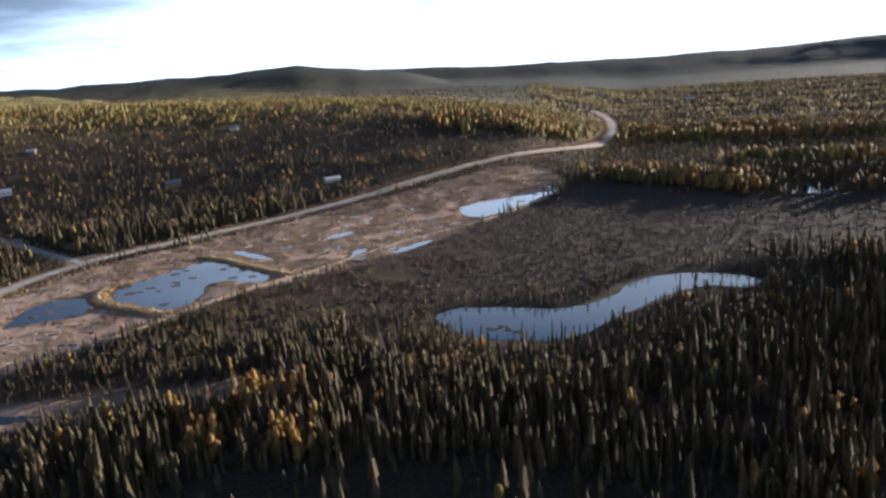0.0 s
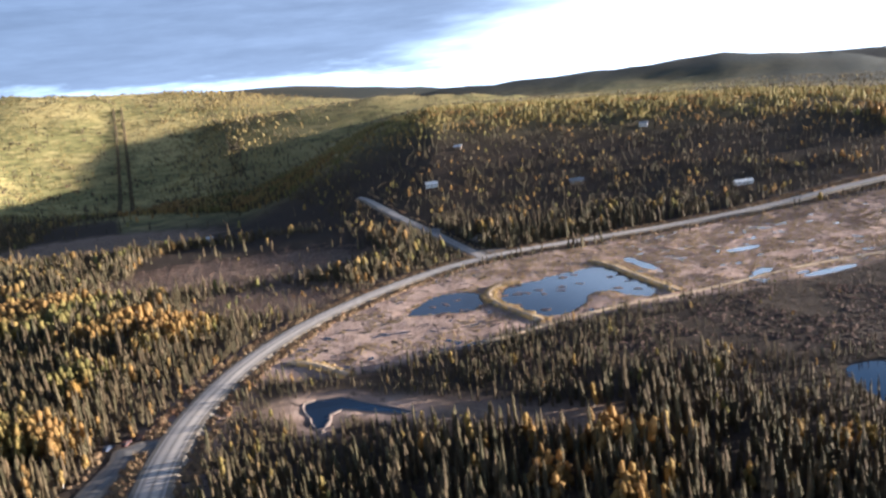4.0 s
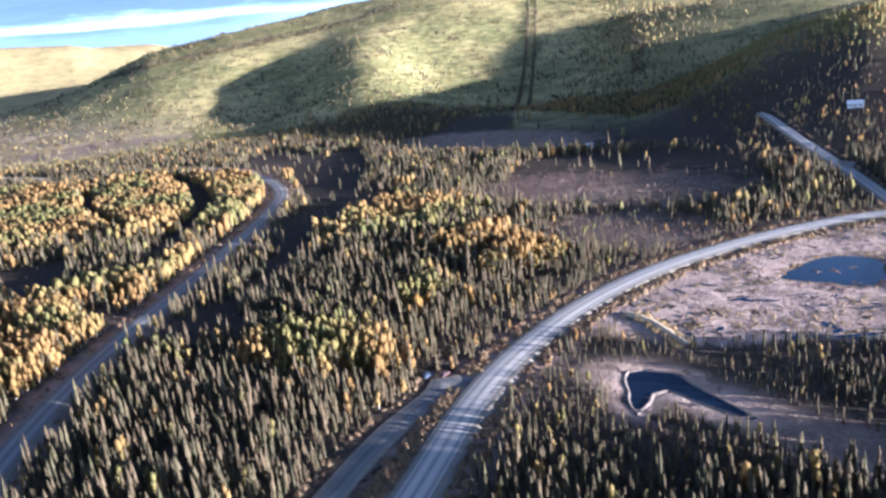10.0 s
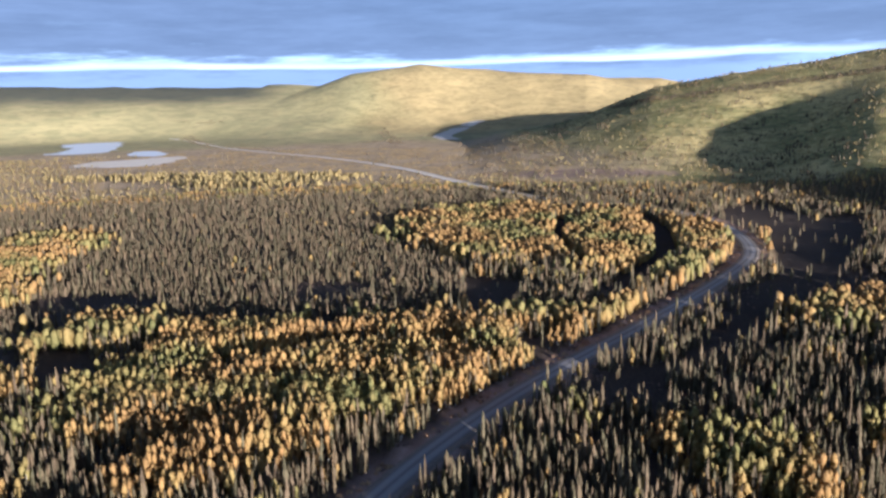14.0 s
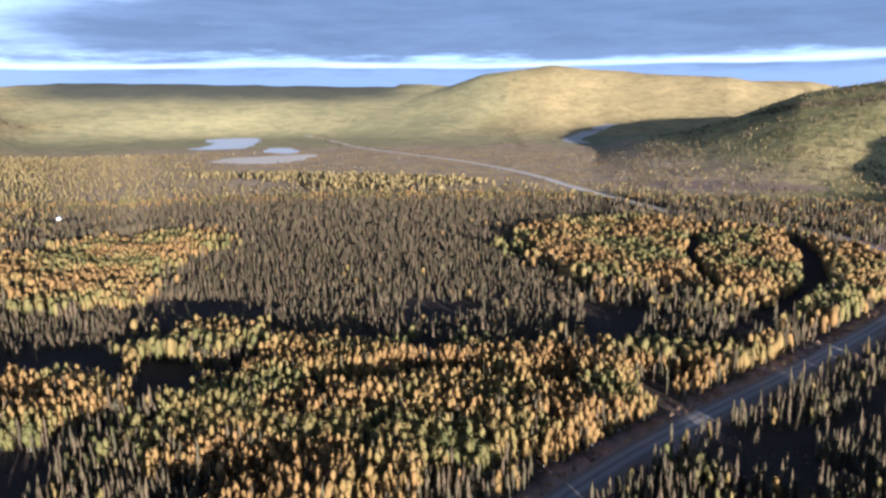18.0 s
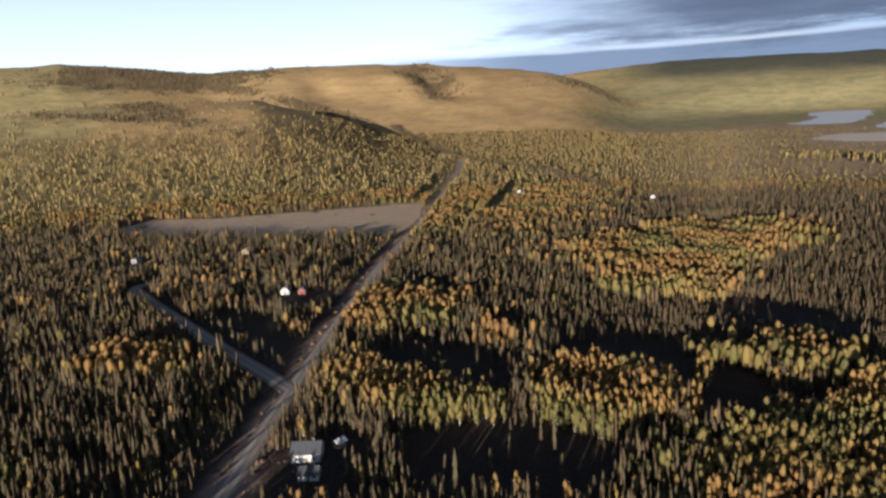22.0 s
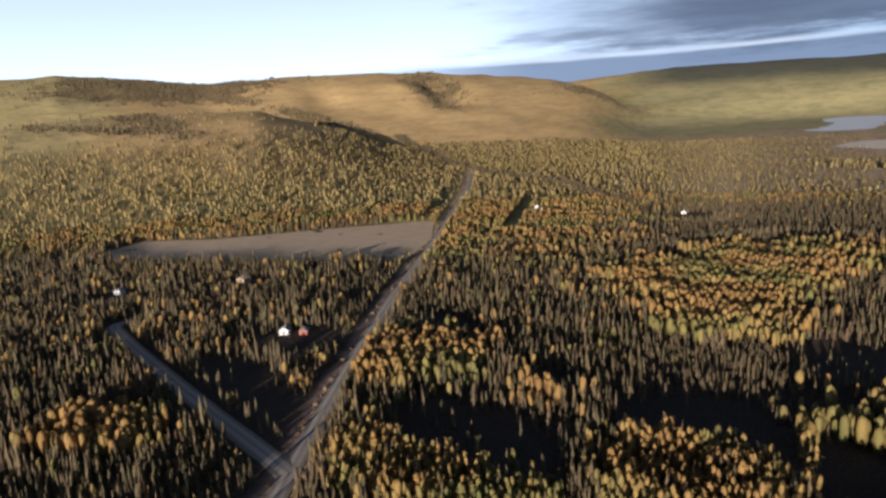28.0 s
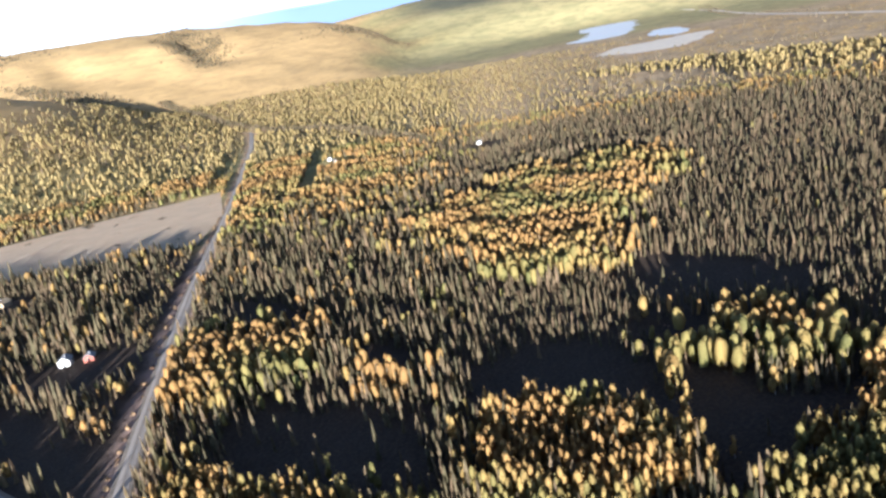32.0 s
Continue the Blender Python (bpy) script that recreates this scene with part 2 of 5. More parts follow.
def ground_material():
    m, n = material("tundra_ground")
    at = n.add("ShaderNodeNewGeometry").outputs["Position"]
    z = n.add("ShaderNodeVertexColor", layer_name="zone")
    sep = n.add("ShaderNodeSeparateColor", {0: z.outputs[0]})
    big, mid, fine = n.noise(at, 0.012, 4.0, 0.6), n.noise(at, 0.09, 4.0, 0.65), n.noise(at, 0.7, 4.0, 0.65)
    moss = n.mix(mid, (0.042, 0.033, 0.027), (0.085, 0.064, 0.052))
    moss = n.mix(n.ramp(fine, 0.35, 0.75), moss, (0.115, 0.085, 0.06))
    marsh = n.mix(n.ramp(mid, 0.3, 0.7), (0.49, 0.335, 0.27), (0.66, 0.475, 0.385))
    marsh = n.mix(n.ramp(fine, 0.45, 0.8), marsh, (0.30, 0.20, 0.13))
    marsh = n.mix(n.ramp(n.noise(at, 0.11, 4.0, 0.7), 0.575, 0.62), marsh, (0.07, 0.055, 0.045))
    bog = n.mix(n.ramp(mid, 0.3, 0.7), (0.21, 0.142, 0.105), (0.35, 0.245, 0.18))
    bog = n.mix(n.ramp(fine, 0.4, 0.75), bog, (0.41, 0.29, 0.21))
    flat = n.add("ShaderNodeMapping", {"Vector": at, "Scale": (1.0, 1.0, 5.0)}).outputs[0]
    tall, dash = n.noise(flat, 0.012, 5.0, 0.65), n.noise(flat, 0.035, 5.0, 0.7)
    gold = n.mix(n.ramp(n.noise(at, 0.0045, 4.0, 0.6), 0.38, 0.62), (0.28, 0.255, 0.10), (0.55, 0.435, 0.185))
    gold = n.mix(n.math("MULTIPLY", n.ramp(tall, 0.5, 0.62), 0.5), gold, (0.20, 0.185, 0.08))
    gold = n.mix(n.math("MULTIPLY", n.ramp(dash, 0.53, 0.62), 0.75), gold, (0.10, 0.095, 0.045))
    gold = n.mix(n.math("MULTIPLY", n.ramp(dash, 0.47, 0.39), 0.65), gold, (0.60, 0.475, 0.21))
    # rust-brown dwarf birch on the southern hills, pale olive scrub on the far western slopes
    more = n.add("ShaderNodeSeparateColor", {0: n.add("ShaderNodeVertexColor", layer_name="cover").outputs[0]})
    rust = n.mix(n.ramp(tall, 0.35, 0.7), (0.57, 0.39, 0.18), (0.43, 0.295, 0.14))
    rust = n.mix(n.math("MULTIPLY", n.ramp(dash, 0.5, 0.68), 0.45), rust, (0.25, 0.17, 0.085))
    olive = n.mix(n.ramp(tall, 0.38, 0.66), (0.46, 0.385, 0.19), (0.31, 0.285, 0.14))
    olive = n.mix(n.math("MULTIPLY", n.ramp(dash, 0.54, 0.66), 0.5), olive, (0.15, 0.14, 0.08))
    moor = n.mix(n.ramp(tall, 0.36, 0.66), (0.57, 0.42, 0.255), (0.41, 0.305, 0.185))
    moor = n.mix(n.math("MULTIPLY", n.ramp(dash, 0.53, 0.63), 0.55), moor, (0.15, 0.12, 0.08))
    gold = n.mix(more.outputs[0], gold, rust)
    gold = n.mix(more.outputs[1], gold, olive)
    gold = n.mix(more.outputs[2], gold, moor)
    c = n.mix(sep.outputs[2], moss, gold)
    # far wooded hills, the blue-grey of haze and shade put into their colour
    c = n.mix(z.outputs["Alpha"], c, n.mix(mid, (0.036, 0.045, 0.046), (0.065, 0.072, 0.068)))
    c = n.mix(sep.outputs[1], c, bog)
    c = n.mix(sep.outputs[0], c, marsh)
    h = n.math("ADD", n.math("MULTIPLY", mid, 1.5), n.math("MULTIPLY", fine, 0.5))
    finish(n, c, 0.95, h, 0.7, 1.2, Specular_IOR_Level=0.08)
    return m


M_GROUND = ground_material()


def road_material(name, dark, light, tracks):
    m, n = material(name)
    at = n.add("ShaderNodeNewGeometry").outputs["Position"]
    across = n.add("ShaderNodeAttribute", attribute_name="across").outputs["Fac"]
    worn = n.math("ABSOLUTE", n.math("SINE", n.math("MULTIPLY", across, tracks)))
    f = n.noise(at, 0.25, 5.0, 0.65)
    g = n.noise(at, 2.5, 4.0, 0.6)
    v = n.math("ADD", n.math("MULTIPLY", worn, 0.75), n.math("MULTIPLY", f, 0.35))
    c = n.mix(n.ramp(v, 0.2, 0.9), dark, light)
    c = n.mix(n.math("MULTIPLY", g, 0.3), c, [0.6 * k for k in dark])
    finish(n, c, 0.8, g, 0.25, 0.03)
    return m


M_ROAD = road_material("grey_highway", (0.37, 0.32, 0.28), (0.72, 0.63, 0.55), 0.9)
M_TRACK = road_material("gravel_track", (0.33, 0.28, 0.235), (0.54, 0.465, 0.39), 0.8)
M_BEND = road_material("grey_gravel", (0.25, 0.225, 0.21), (0.44, 0.40, 0.365), 0.8)
M_DARK = road_material("dark_gravel", (0.15, 0.14, 0.135), (0.24, 0.22, 0.205), 0.8)
M_SHOULDER = plain("gravel_shoulder", (0.30, 0.245, 0.19), 0.95, 0.5, 0.35)
M_MUD = plain("dry_shore_mud", (0.30, 0.23, 0.19), 0.95, 0.35, 0.4)
M_SAND = plain("pale_sand", (0.78, 0.68, 0.55), 0.9, 0.05, 0.2)
M_FIELD = plain("mown_field", (0.66, 0.485, 0.31), 0.95, 0.06, 0.22)


def water_material():
    m, n = material("pond_water")
    at = n.add("ShaderNodeNewGeometry").outputs["Position"]
    f = n.noise(at, 0.6, 3.0)
    finish(n, (0.012, 0.022, 0.045), 0.06, f, 0.06, 0.05, IOR=1.33)
    return m


M_WATER = water_material()
# far lakes: near-white base colour carries the reflection of the bright sky
M_LAKE, _n = material("sky_white_lake_water")
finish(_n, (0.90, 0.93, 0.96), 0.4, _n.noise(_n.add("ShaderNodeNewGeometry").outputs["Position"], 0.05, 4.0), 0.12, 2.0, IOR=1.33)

# ---- the lie of the land ----
CX, CY = -40.0, 50.0


def smooth(a, b, v):
    t = np.clip((v - a) / (b - a), 0, 1)
    return t * t * (3 - 2 * t)


def wave(x, y, size, seed):
    """Soft uneven relief in -1 to 1."""
    r = np.random.RandomState(seed)
    out = 0
    for k in range(5):
        a, p, s = r.uniform(0, 6.28), r.uniform(0, 6.28), size * r.uniform(0.6, 1.5)
        out = out + np.sin((x * math.cos(a) + y * math.sin(a)) / s * 6.28 + p + 1.3 * np.sin((x * math.sin(a) - y * math.cos(a)) / s * 4.1 + p * 2))
    return out / 5


# a ridge: headings, crest heights, the distances where it begins and crests, what is left behind the crest
RIDGES = [
    ((-10, -4, 5, 12, 23, 34, 39, 44, 49), (0, 35, 60, 72, 84, 95, 78, 35, 0), 500, 960, 0.9),
    ((18, 26, 32, 38, 44, 49, 53, 57), (0, 80, 106, 122, 117, 104, 62, 0), 1080, 1650, 0.8),
    ((20, 28, 38, 46, 53, 58, 63, 67, 72, 79, 84, 90, 97), (0, 60, 115, 165, 212, 232, 250, 243, 220, 180, 150, 60, 0), 1150, 2300, 0.6),
]
RIDGES += [
    ((0, 5.6, 10, 14, 21, 27, 34, 44, 52), (0, 98, 135, 160, 150, 145, 140, 90, 0), 1700, 3000, 0.6),
    ((-200, -25, -20, -10, 0, 13, 19, 26, 34, 42, 48, 53, 60, 70), (110, 105, 85, 88, 108, 160, 160, 146, 175, 262, 290, 296, 250, 0), 3300, 4400, 0.9),
]
RIDGES += [
    ((80, 85, 89, 95, 98, 101, 103, 106, 109, 113, 118), (0, 175, 235, 262, 290, 312, 296, 264, 190, 120, 0), 3000, 4250, 0.8),
    ((72, 84, 109, 118, 128, 135, 142, 150, 158), (0, 235, 235, 243, 262, 262, 225, 160, 0), 2600, 4600, 1.0),
]
RIDGES += [
    ((136, 139, 141, 143, 147, 155, 161, 167, 171, 176, 181, 190, 210, 240), (0, 120, 180, 220, 255, 300, 305, 292, 325, 355, 345, 300, 200, 110), 1900, 3600, 0.8),
    ((150, 154, 157, 160, 163, 168, 173, 178, 186, 200), (0, 36, 78, 118, 152, 160, 158, 150, 130, 0), 1000, 2250, 0.35),
]


# spurs and gullies on the hills: lines of x, y and rise, with their half width
FOLDS = [
    ([(-914, 420, 0), (-1080, 490, 22), (-1250, 520, 50), (-1420, 575, 56), (-1560, 620, 36), (-1720, 700, 10), (-1860, 790, 0)], 105),
    ([(-1290, 320, 0), (-1480, 400, -16), (-1680, 480, -20), (-1850, 560, 0)], 120),
    ([(-1390, -2330, 0), (-1480, -2480, -26), (-1560, -2700, -34), (-1640, -2900, 0)], 90),
    ([(-1330, -2330, 0), (-1400, -2520, 24), (-1470, -2720, 22), (-1540, -2900, 0)], 80),
    ([(-1010, -2480, 0), (-1090, -2640, -22), (-1150, -2800, -26), (-1180, -2950, 0)], 70),
    ([(-1750, -2300, 0), (-1950, -2420, 20), (-2200, -2520, 16), (-2400, -2600, 0)], 110),
]


def folded(x, y):
    out = np.zeros(np.shape(x))
    for line, wide in FOLDS:
        best, lift = np.full(np.shape(x), 1e9), np.zeros(np.shape(x))
        for (ax, ay, az), (bx, by, bz) in zip(line, line[1:]):
            ux, uy = bx - ax, by - ay
            t = np.clip(((x - ax) * ux + (y - ay) * uy) / (ux * ux + uy * uy), 0, 1)
            d = np.hypot(x - ax - t * ux, y - ay - t * uy)
            lift, best = np.where(d < best, az + (bz - az) * t, lift), np.minimum(best, d)
        out = out + lift * np.exp(-(best / wide) ** 2)
    return out


def height(x, y):
    x, y = np.asarray(x, float), np.asarray(y, float)
    dx, dy = x - CX, y - CY
    d = np.hypot(dx, dy) + 1e-6
    az = np.degrees(np.arctan2(-dx, dy))
    az = np.where(az < -120, az + 360, az)
    wob = wave(x, y, 900, 3)
    out = np.zeros_like(d)
    for headings, crests, d0, d1, left in RIDGES:
        crest = np.interp(az, headings, crests)
        start = d0 + 90 * wob * min(1, d0 / 1500)
        gentle = d0 == 2600
        up = np.clip((d - start) / (d1 - start), 0, 1) ** 1.7 if gentle else smooth(0, 1, np.clip((d - start) / (d1 - start), 0, 1) * 0.9 + 0.05 * wob * smooth(start, d1, d) * (d < d1)) / smooth(0, 1, 0.9)
        fall = 1 - (1 - left) * smooth(d1, d1 + 900, d)
        h = crest * np.clip(up, 0, 1) * fall
        out = np.maximum(out, h) + 0.12 * np.minimum(out, h) * (d < d1)
    out = out * smooth(420, 900, np.hypot(x + 2480, y + 1580))
    out = np.maximum(0, out + folded(x, y))
    rough = smooth(600, 2200, d)
    return out + rough * (6.5 * wave(x, y, 430, 5) + 2.4 * wave(x, y, 150, 6)) * smooth(2, 40, out) + 0.35 * wave(x, y, 45, 8) * smooth(60, 200, d)


def inside(x, y, poly):
    """Which points lie in a polygon."""
    hit = np.zeros(np.shape(x), bool)
    for (ax, ay), (bx, by) in zip(poly, poly[1:] + poly[:1]):
        if ay != by:
            hit ^= ((ay > y) != (by > y)) & (x < (bx - ax) * (y - ay) / (by - ay) + ax)
    return hit


def far_from(x, y, line):
    best = np.full(np.shape(x), 1e9)
    for (ax, ay), (bx, by) in zip(line, line[1:]):
        ux, uy = bx - ax, by - ay
        t = np.clip(((x - ax) * ux + (y - ay) * uy) / (ux * ux + uy * uy), 0, 1)
        best = np.minimum(best, np.hypot(x - ax - t * ux, y - ay - t * uy))
    return best


def rounded(points, closed=False, turns=3):
    for _ in range(turns):
        p = points + points[:1] if closed else points
        out = [] if closed else [points[0]]
        for (ax, ay), (bx, by) in zip(p, p[1:]):
            out += [(0.75 * ax + 0.25 * bx, 0.75 * ay + 0.25 * by), (0.25 * ax + 0.75 * bx, 0.25 * ay + 0.75 * by)]
        points = out if closed else out + [points[-1]]
    return points


HIGHWAY = rounded([(60, -420), (20, -260), (-20, -120), (-60, -20), (-100, 40), (-150, 96), (-187, 134), (-214, 160), (-242, 196), (-270, 249), (-285, 308), (-287, 381), (-271, 455), (-227, 509), (-174, 562), (-126, 612), (-52, 706), (28, 785), (92, 870), (125, 971), (150, 1090), (168, 1250), (160, 1400)])
SIDE_ROAD = rounded([(-271, 455), (-332, 503), (-389, 535), (-442, 563), (-490, 590)])
BEND_ROAD = rounded([(-58, -22), (-120, -14), (-222, 11), (-270, 22), (-334, 48), (-388, 77), (-439, 107), (-528, 156), (-600, 192), (-668, 218), (-766, 222), (-862, 205), (-920, 166), (-960, 100)])
STRAIGHT = rounded([(-20, -122), (-60, -125), (-110, -155), (-157, -230), (-193, -289), (-260, -393), (-361, -543), (-481, -705), (-616, -903), (-780, -1140), (-919, -1365)])
SPUR = rounded([(-193, -289), (-188, -330), (-180, -384), (-158, -573), (-162, -590), (-176, -588)])
EAST_SIDE = [(x + 5, y - 3.5) for x, y in STRAIGHT if y < -170]
PADS = [[(-376, 508), (-373, 523), (-354, 527), (-348, 514), (-360, 506)], [(-317, 505), (-311, 518), (-296, 509), (-301, 498)], [(-292, 470), (-270, 480), (-258, 470), (-262, 450), (-276, 458)]]
LANE = [(-562, -691), (-727, -888)]
PULLOUT = rounded([(-226, 172), (-240, 163), (-234, 160), (-230, 156), (-225, 147), (-216, 133), (-203, 118), (-188, 102)])
FAR_TRACK = rounded([(-3080, -1678), (-2980, -1510), (-2723, -1295), (-2283, -987), (-1934, -630), (-1778, -470), (-1495, -250), (-1250, -120), (-1000, 40)])
GRAVEL_PIT = rounded([(-2600, -330), (-2800, -410), (-3000, -390), (-3253, -364), (-3330, -320)])
CREEKS = [[(-560, -500), (-599, -513), (-660, -500), (-719, -490), (-745, -440), (-760, -390)], [(-774, -728), (-820, -864), (-891, -1059), (-905, -1297), (-1064, -1784), (-1109, -2107)]]
TARN_STRIP = [(-207, 212), (-190, 222), (-158, 230), (-130, 232), (-97, 241)]
CUT_LINE = [(-985, 655), (-1174, 781), (-1321, 880), (-1458, 974), (-1700, 1138)]
GULLY = [(-1154, 1005), (-1000, 880)]
# terrace edge on the west hill, its shade drawn as added dark spruces
TERRACE_SHADE = [(-2150, 183), (-2033, 247), (-1968, 412), (-1955, 583), (-1911, 740), (-1913, 880)]
PLAIN_BELTS = [[(-3042, -1509), (-2700, -1290), (-2354, -1060), (-2266, -923), (-2060, -685)], [(-3270, -1680), (-3250, -1560), (-3264, -1459)], [(-1560, -760), (-1526, -531)], [(-3095, -698), (-2700, -560), (-2407, -474)], [(-2900, -420), (-2700, -520), (-2500, -620)]]
LOW_BELT = [(-1543, 184), (-1316, 387), (-1185, 429)]
ROADS = [HIGHWAY, SIDE_ROAD, BEND_ROAD, STRAIGHT, SPUR, PULLOUT]

FAR_WATER = ("lake", "backwater")
PONDS = {
    "long": [(-35, 315), (-15, 321), (20, 309), (38, 319), (58, 352), (85, 355), (113, 340), (100, 324), (80, 337), (39, 296), (20, 273), (-3, 276), (-25, 286)],
    "tip": [(-39, 575), (0, 612), (47, 629), (16, 571), (-20, 518), (-35, 544)],
    "strip": [(-72, 436), (-52, 462), (-46, 460), (-64, 432)],
}
PONDS.update({
    "round": [(-238, 322), (-242, 340), (-246, 360), (-241, 372), (-224, 372), (-206, 347), (-215, 336), (-226, 333)],
    "broad": [(-209, 368), (-214, 391), (-204, 406), (-195, 422), (-188, 438), (-175, 438), (-155, 420), (-136, 404), (-127, 387), (-139, 382), (-152, 391), (-164, 386), (-160, 370), (-156, 354), (-164, 341), (-176, 346), (-192, 354)],
    "tarn": [(-206, 215), (-204, 222), (-196, 228), (-186, 228), (-172, 227), (-156, 226), (-163, 221), (-177, 219), (-188, 218), (-187, 211), (-178, 200), (-183, 200), (-191, 206), (-200, 211)],
    "pool": [(-122, 486), (-114, 500), (-106, 509), (-101, 503), (-112, 490), (-116, 481)],
    "puddle": [(-97, 438), (-90, 450), (-85, 446), (-91, 431)],
    "slough": [(-178, 463), (-160, 446), (-142, 430), (-138, 433), (-155, 451), (-174, 468)],
    "ditch": [(-184, 291), (-178, 302), (-171, 312), (-161, 330), (-160, 328), (-168, 310), (-176, 299), (-182, 290)],
    "lake": [(-2060, -1430), (-2250, -1520), (-2420, -1606), (-2600, -1800), (-2860, -1890), (-2950, -1810), (-2930, -1745), (-2600, -1540), (-2380, -1420), (-2130, -1295)],
    "backwater": [(-2150, -1240), (-2240, -1220), (-2150, -1120), (-2020, -1040), (-1935, -1010), (-1950, -1085)],
    "far": [(176, 566), (200, 562), (228, 566), (262, 560), (258, 542), (226, 546), (212, 534), (192, 538), (186, 552)],
})


def ragged(poly, size, seed):
    """A shore with bays: the outline swayed in and out."""
    out = []
    for (ax, ay), (bx, by) in zip(poly, poly[1:] + poly[:1]):
        n = max(1, int(math.hypot(bx - ax, by - ay) / 2.2))
        l = math.hypot(bx - ax, by - ay) + 1e-6
        for k in range(n):
            x, y = ax + (bx - ax) * k / n, ay + (by - ay) * k / n
            far = 12 if size > 10 else 1
            w = size * (float(wave(x, y, 24 * far, seed)) + 0.8 * float(wave(x, y, 9 * far, seed + 1)))
            out.append((x + (by - ay) / l * w, y - (bx - ax) / l * w))
    return out


FLATS = ragged(rounded([(-1655, -1075), (-1800, -1105), (-1820, -1020), (-1935, -985), (-1925, -930), (-1750, -860), (-1600, -860), (-1585, -985)], True, 2), 16, 73)
SHORES = {"lake": 22, "backwater": 14, "pool": 2.5, "puddle": 1.5, "slough": 1.5, "long": 1.2, "tip": 1.6, "round": 2.4, "broad": 2.4, "tarn": 1.2, "far": 1.5}
PONDS = {k: rounded(v, True, 1 if k in ("tarn", "ditch", "round", "broad") else 3) for k, v in PONDS.items()}
PONDS = {k: ragged(v, SHORES[k], 71) if k in SHORES else v for k, v in PONDS.items()}
NEAR_PONDS = [k for k in PONDS if k not in FAR_WATER]
MARSH = rounded([(-272, 250), (-276, 300), (-276, 362), (-262, 428), (-217, 496), (-150, 570), (-60, 660), (20, 745), (60, 640), (-22, 500), (-68, 432), (-110, 385), (-160, 330), (-180, 295), (-200, 252), (-238, 228)], True, 2)
BOG = [(-445, 386, 120, 70, 32), (-350, 330, 60, 50, 30), (-747, 463, 150, 90, 23), (-1330, 70, 190, 60, 80)]
LOW_HEATH = [(-10, 430, 185, 72, 48)]
HEATH = rounded([(-185, 262), (-120, 345), (-70, 425), (-20, 495), (35, 590), (55, 650), (95, 640), (165, 535), (260, 520), (300, 440), (200, 360), (130, 385), (60, 375), (20, 335), (-50, 330), (-110, 270)], True, 2)
FIELD = [(-484, -718), (-552, -840), (-441, -886), (-304, -928), (-235, -985), (-185, -940), (-190, -862), (-303, -738), (-416, -642)]

# houses: x, y, turn, length, width, eaves, wall, roof
HOUSES = [
    (-424, 617, 35, 13, 7, 2.8, "white", "pale"),
    (-453, 712, 20, 9, 6, 2.6, "wood", "pale"),
    (-294, 658, 30, 14, 8, 3.0, "wood", "grey"),
    (-295, 836, 15, 10, 7, 3.0, "white", "grey"),
    (-155, 673, 40, 17, 5, 2.6, "white", "pale"),
    (-626, 481, 50, 11, 7, 2.6, "wood", "grey"),
    (-604, 494, 50, 7, 5, 2.6, "white", "pale"),
    (-693, -822, 60, 8, 6, 2.6, "white", "grey"),
    (-682, -797, 60, 8, 5, 2.6, "tan", "grey"),
    (-767, -641, 40, 8, 6, 2.6, "white", "grey"),
    (-252, -482, 58, 8, 7, 3.4, "white", "grey"),
]
HOUSES += [
    (-262, -474, 58, 7, 6, 2.6, "red", "grey"),
    (-176, -694, 50, 10, 7, 3.2, "white", "grey"),
    (-272, -663, 40, 11, 9, 2.8, "tan", "tan"),
    (-176, -214, 150, 13, 11, 3.6, "white", "slate"),
    (-171, -198, 150, 9, 7, 2.5, "white", "slate"),
    (-190, -216, 30, 5, 4, 2.4, "tan", "pale"),
    (-423, -54, 60, 6, 5, 3.4, "blue", "grey"),
    (-399, 14, 50, 7, 5, 2.6, "white", "pale"),
    (386, 1667, 0, 18, 9, 3.2, "white", "pale"),
]

# stands of birch and clearings: x, y, half width, half depth, turn
STANDS = [
    (-473, 248, 40, 50, 35),
    (-382, 253, 22, 24, 38),
    (-338, 262, 16, 16, 39),
    (-323, 195, 10, 18, 42),
    (-281, 133, 34, 16, 45),
    (-722, 105, 33, 110, 64),
    (-674, 177, 27, 95, 65),
    (-390, -1, 67, 57, 72),
    (-304, -32, 29, 73, 75),
    (-765, -1, 82, 104, 88),
    (-675, 107, 27, 110, 91),
    (-356, -54, 95, 60, 94),
    (-1238, -436, 137, 123, 82),
    (-620, -392, 44, 94, 90),
]
STANDS += [
    (-565, -375, 40, 62, 118),
    (-520, -420, 38, 60, 100),
    (-500, -350, 26, 40, 60),
    (-610, -440, 24, 46, 130),
    (-318, -185, 36, 30, 119),
    (-404, -171, 27, 30, 118),
    (-411, -101, 37, 19, 118),
    (-333, -48, 87, 47, 119),
    (-291, -374, 41, 40, 137),
    (-476, -322, 46, 34, 30),
    (-221, -264, 16, 26, 142),
    (-242, -217, 21, 19, 142),
    (-327, -193, 36, 28, 141),
    (-315, -289, 12, 13, 139),
    (-400, -183, 18, 28, 140),
    (-130, -374, 29, 20, 141),
    (-300, -190, 32, 26, 40),
    (-370, -191, 14, 10, 30),
]
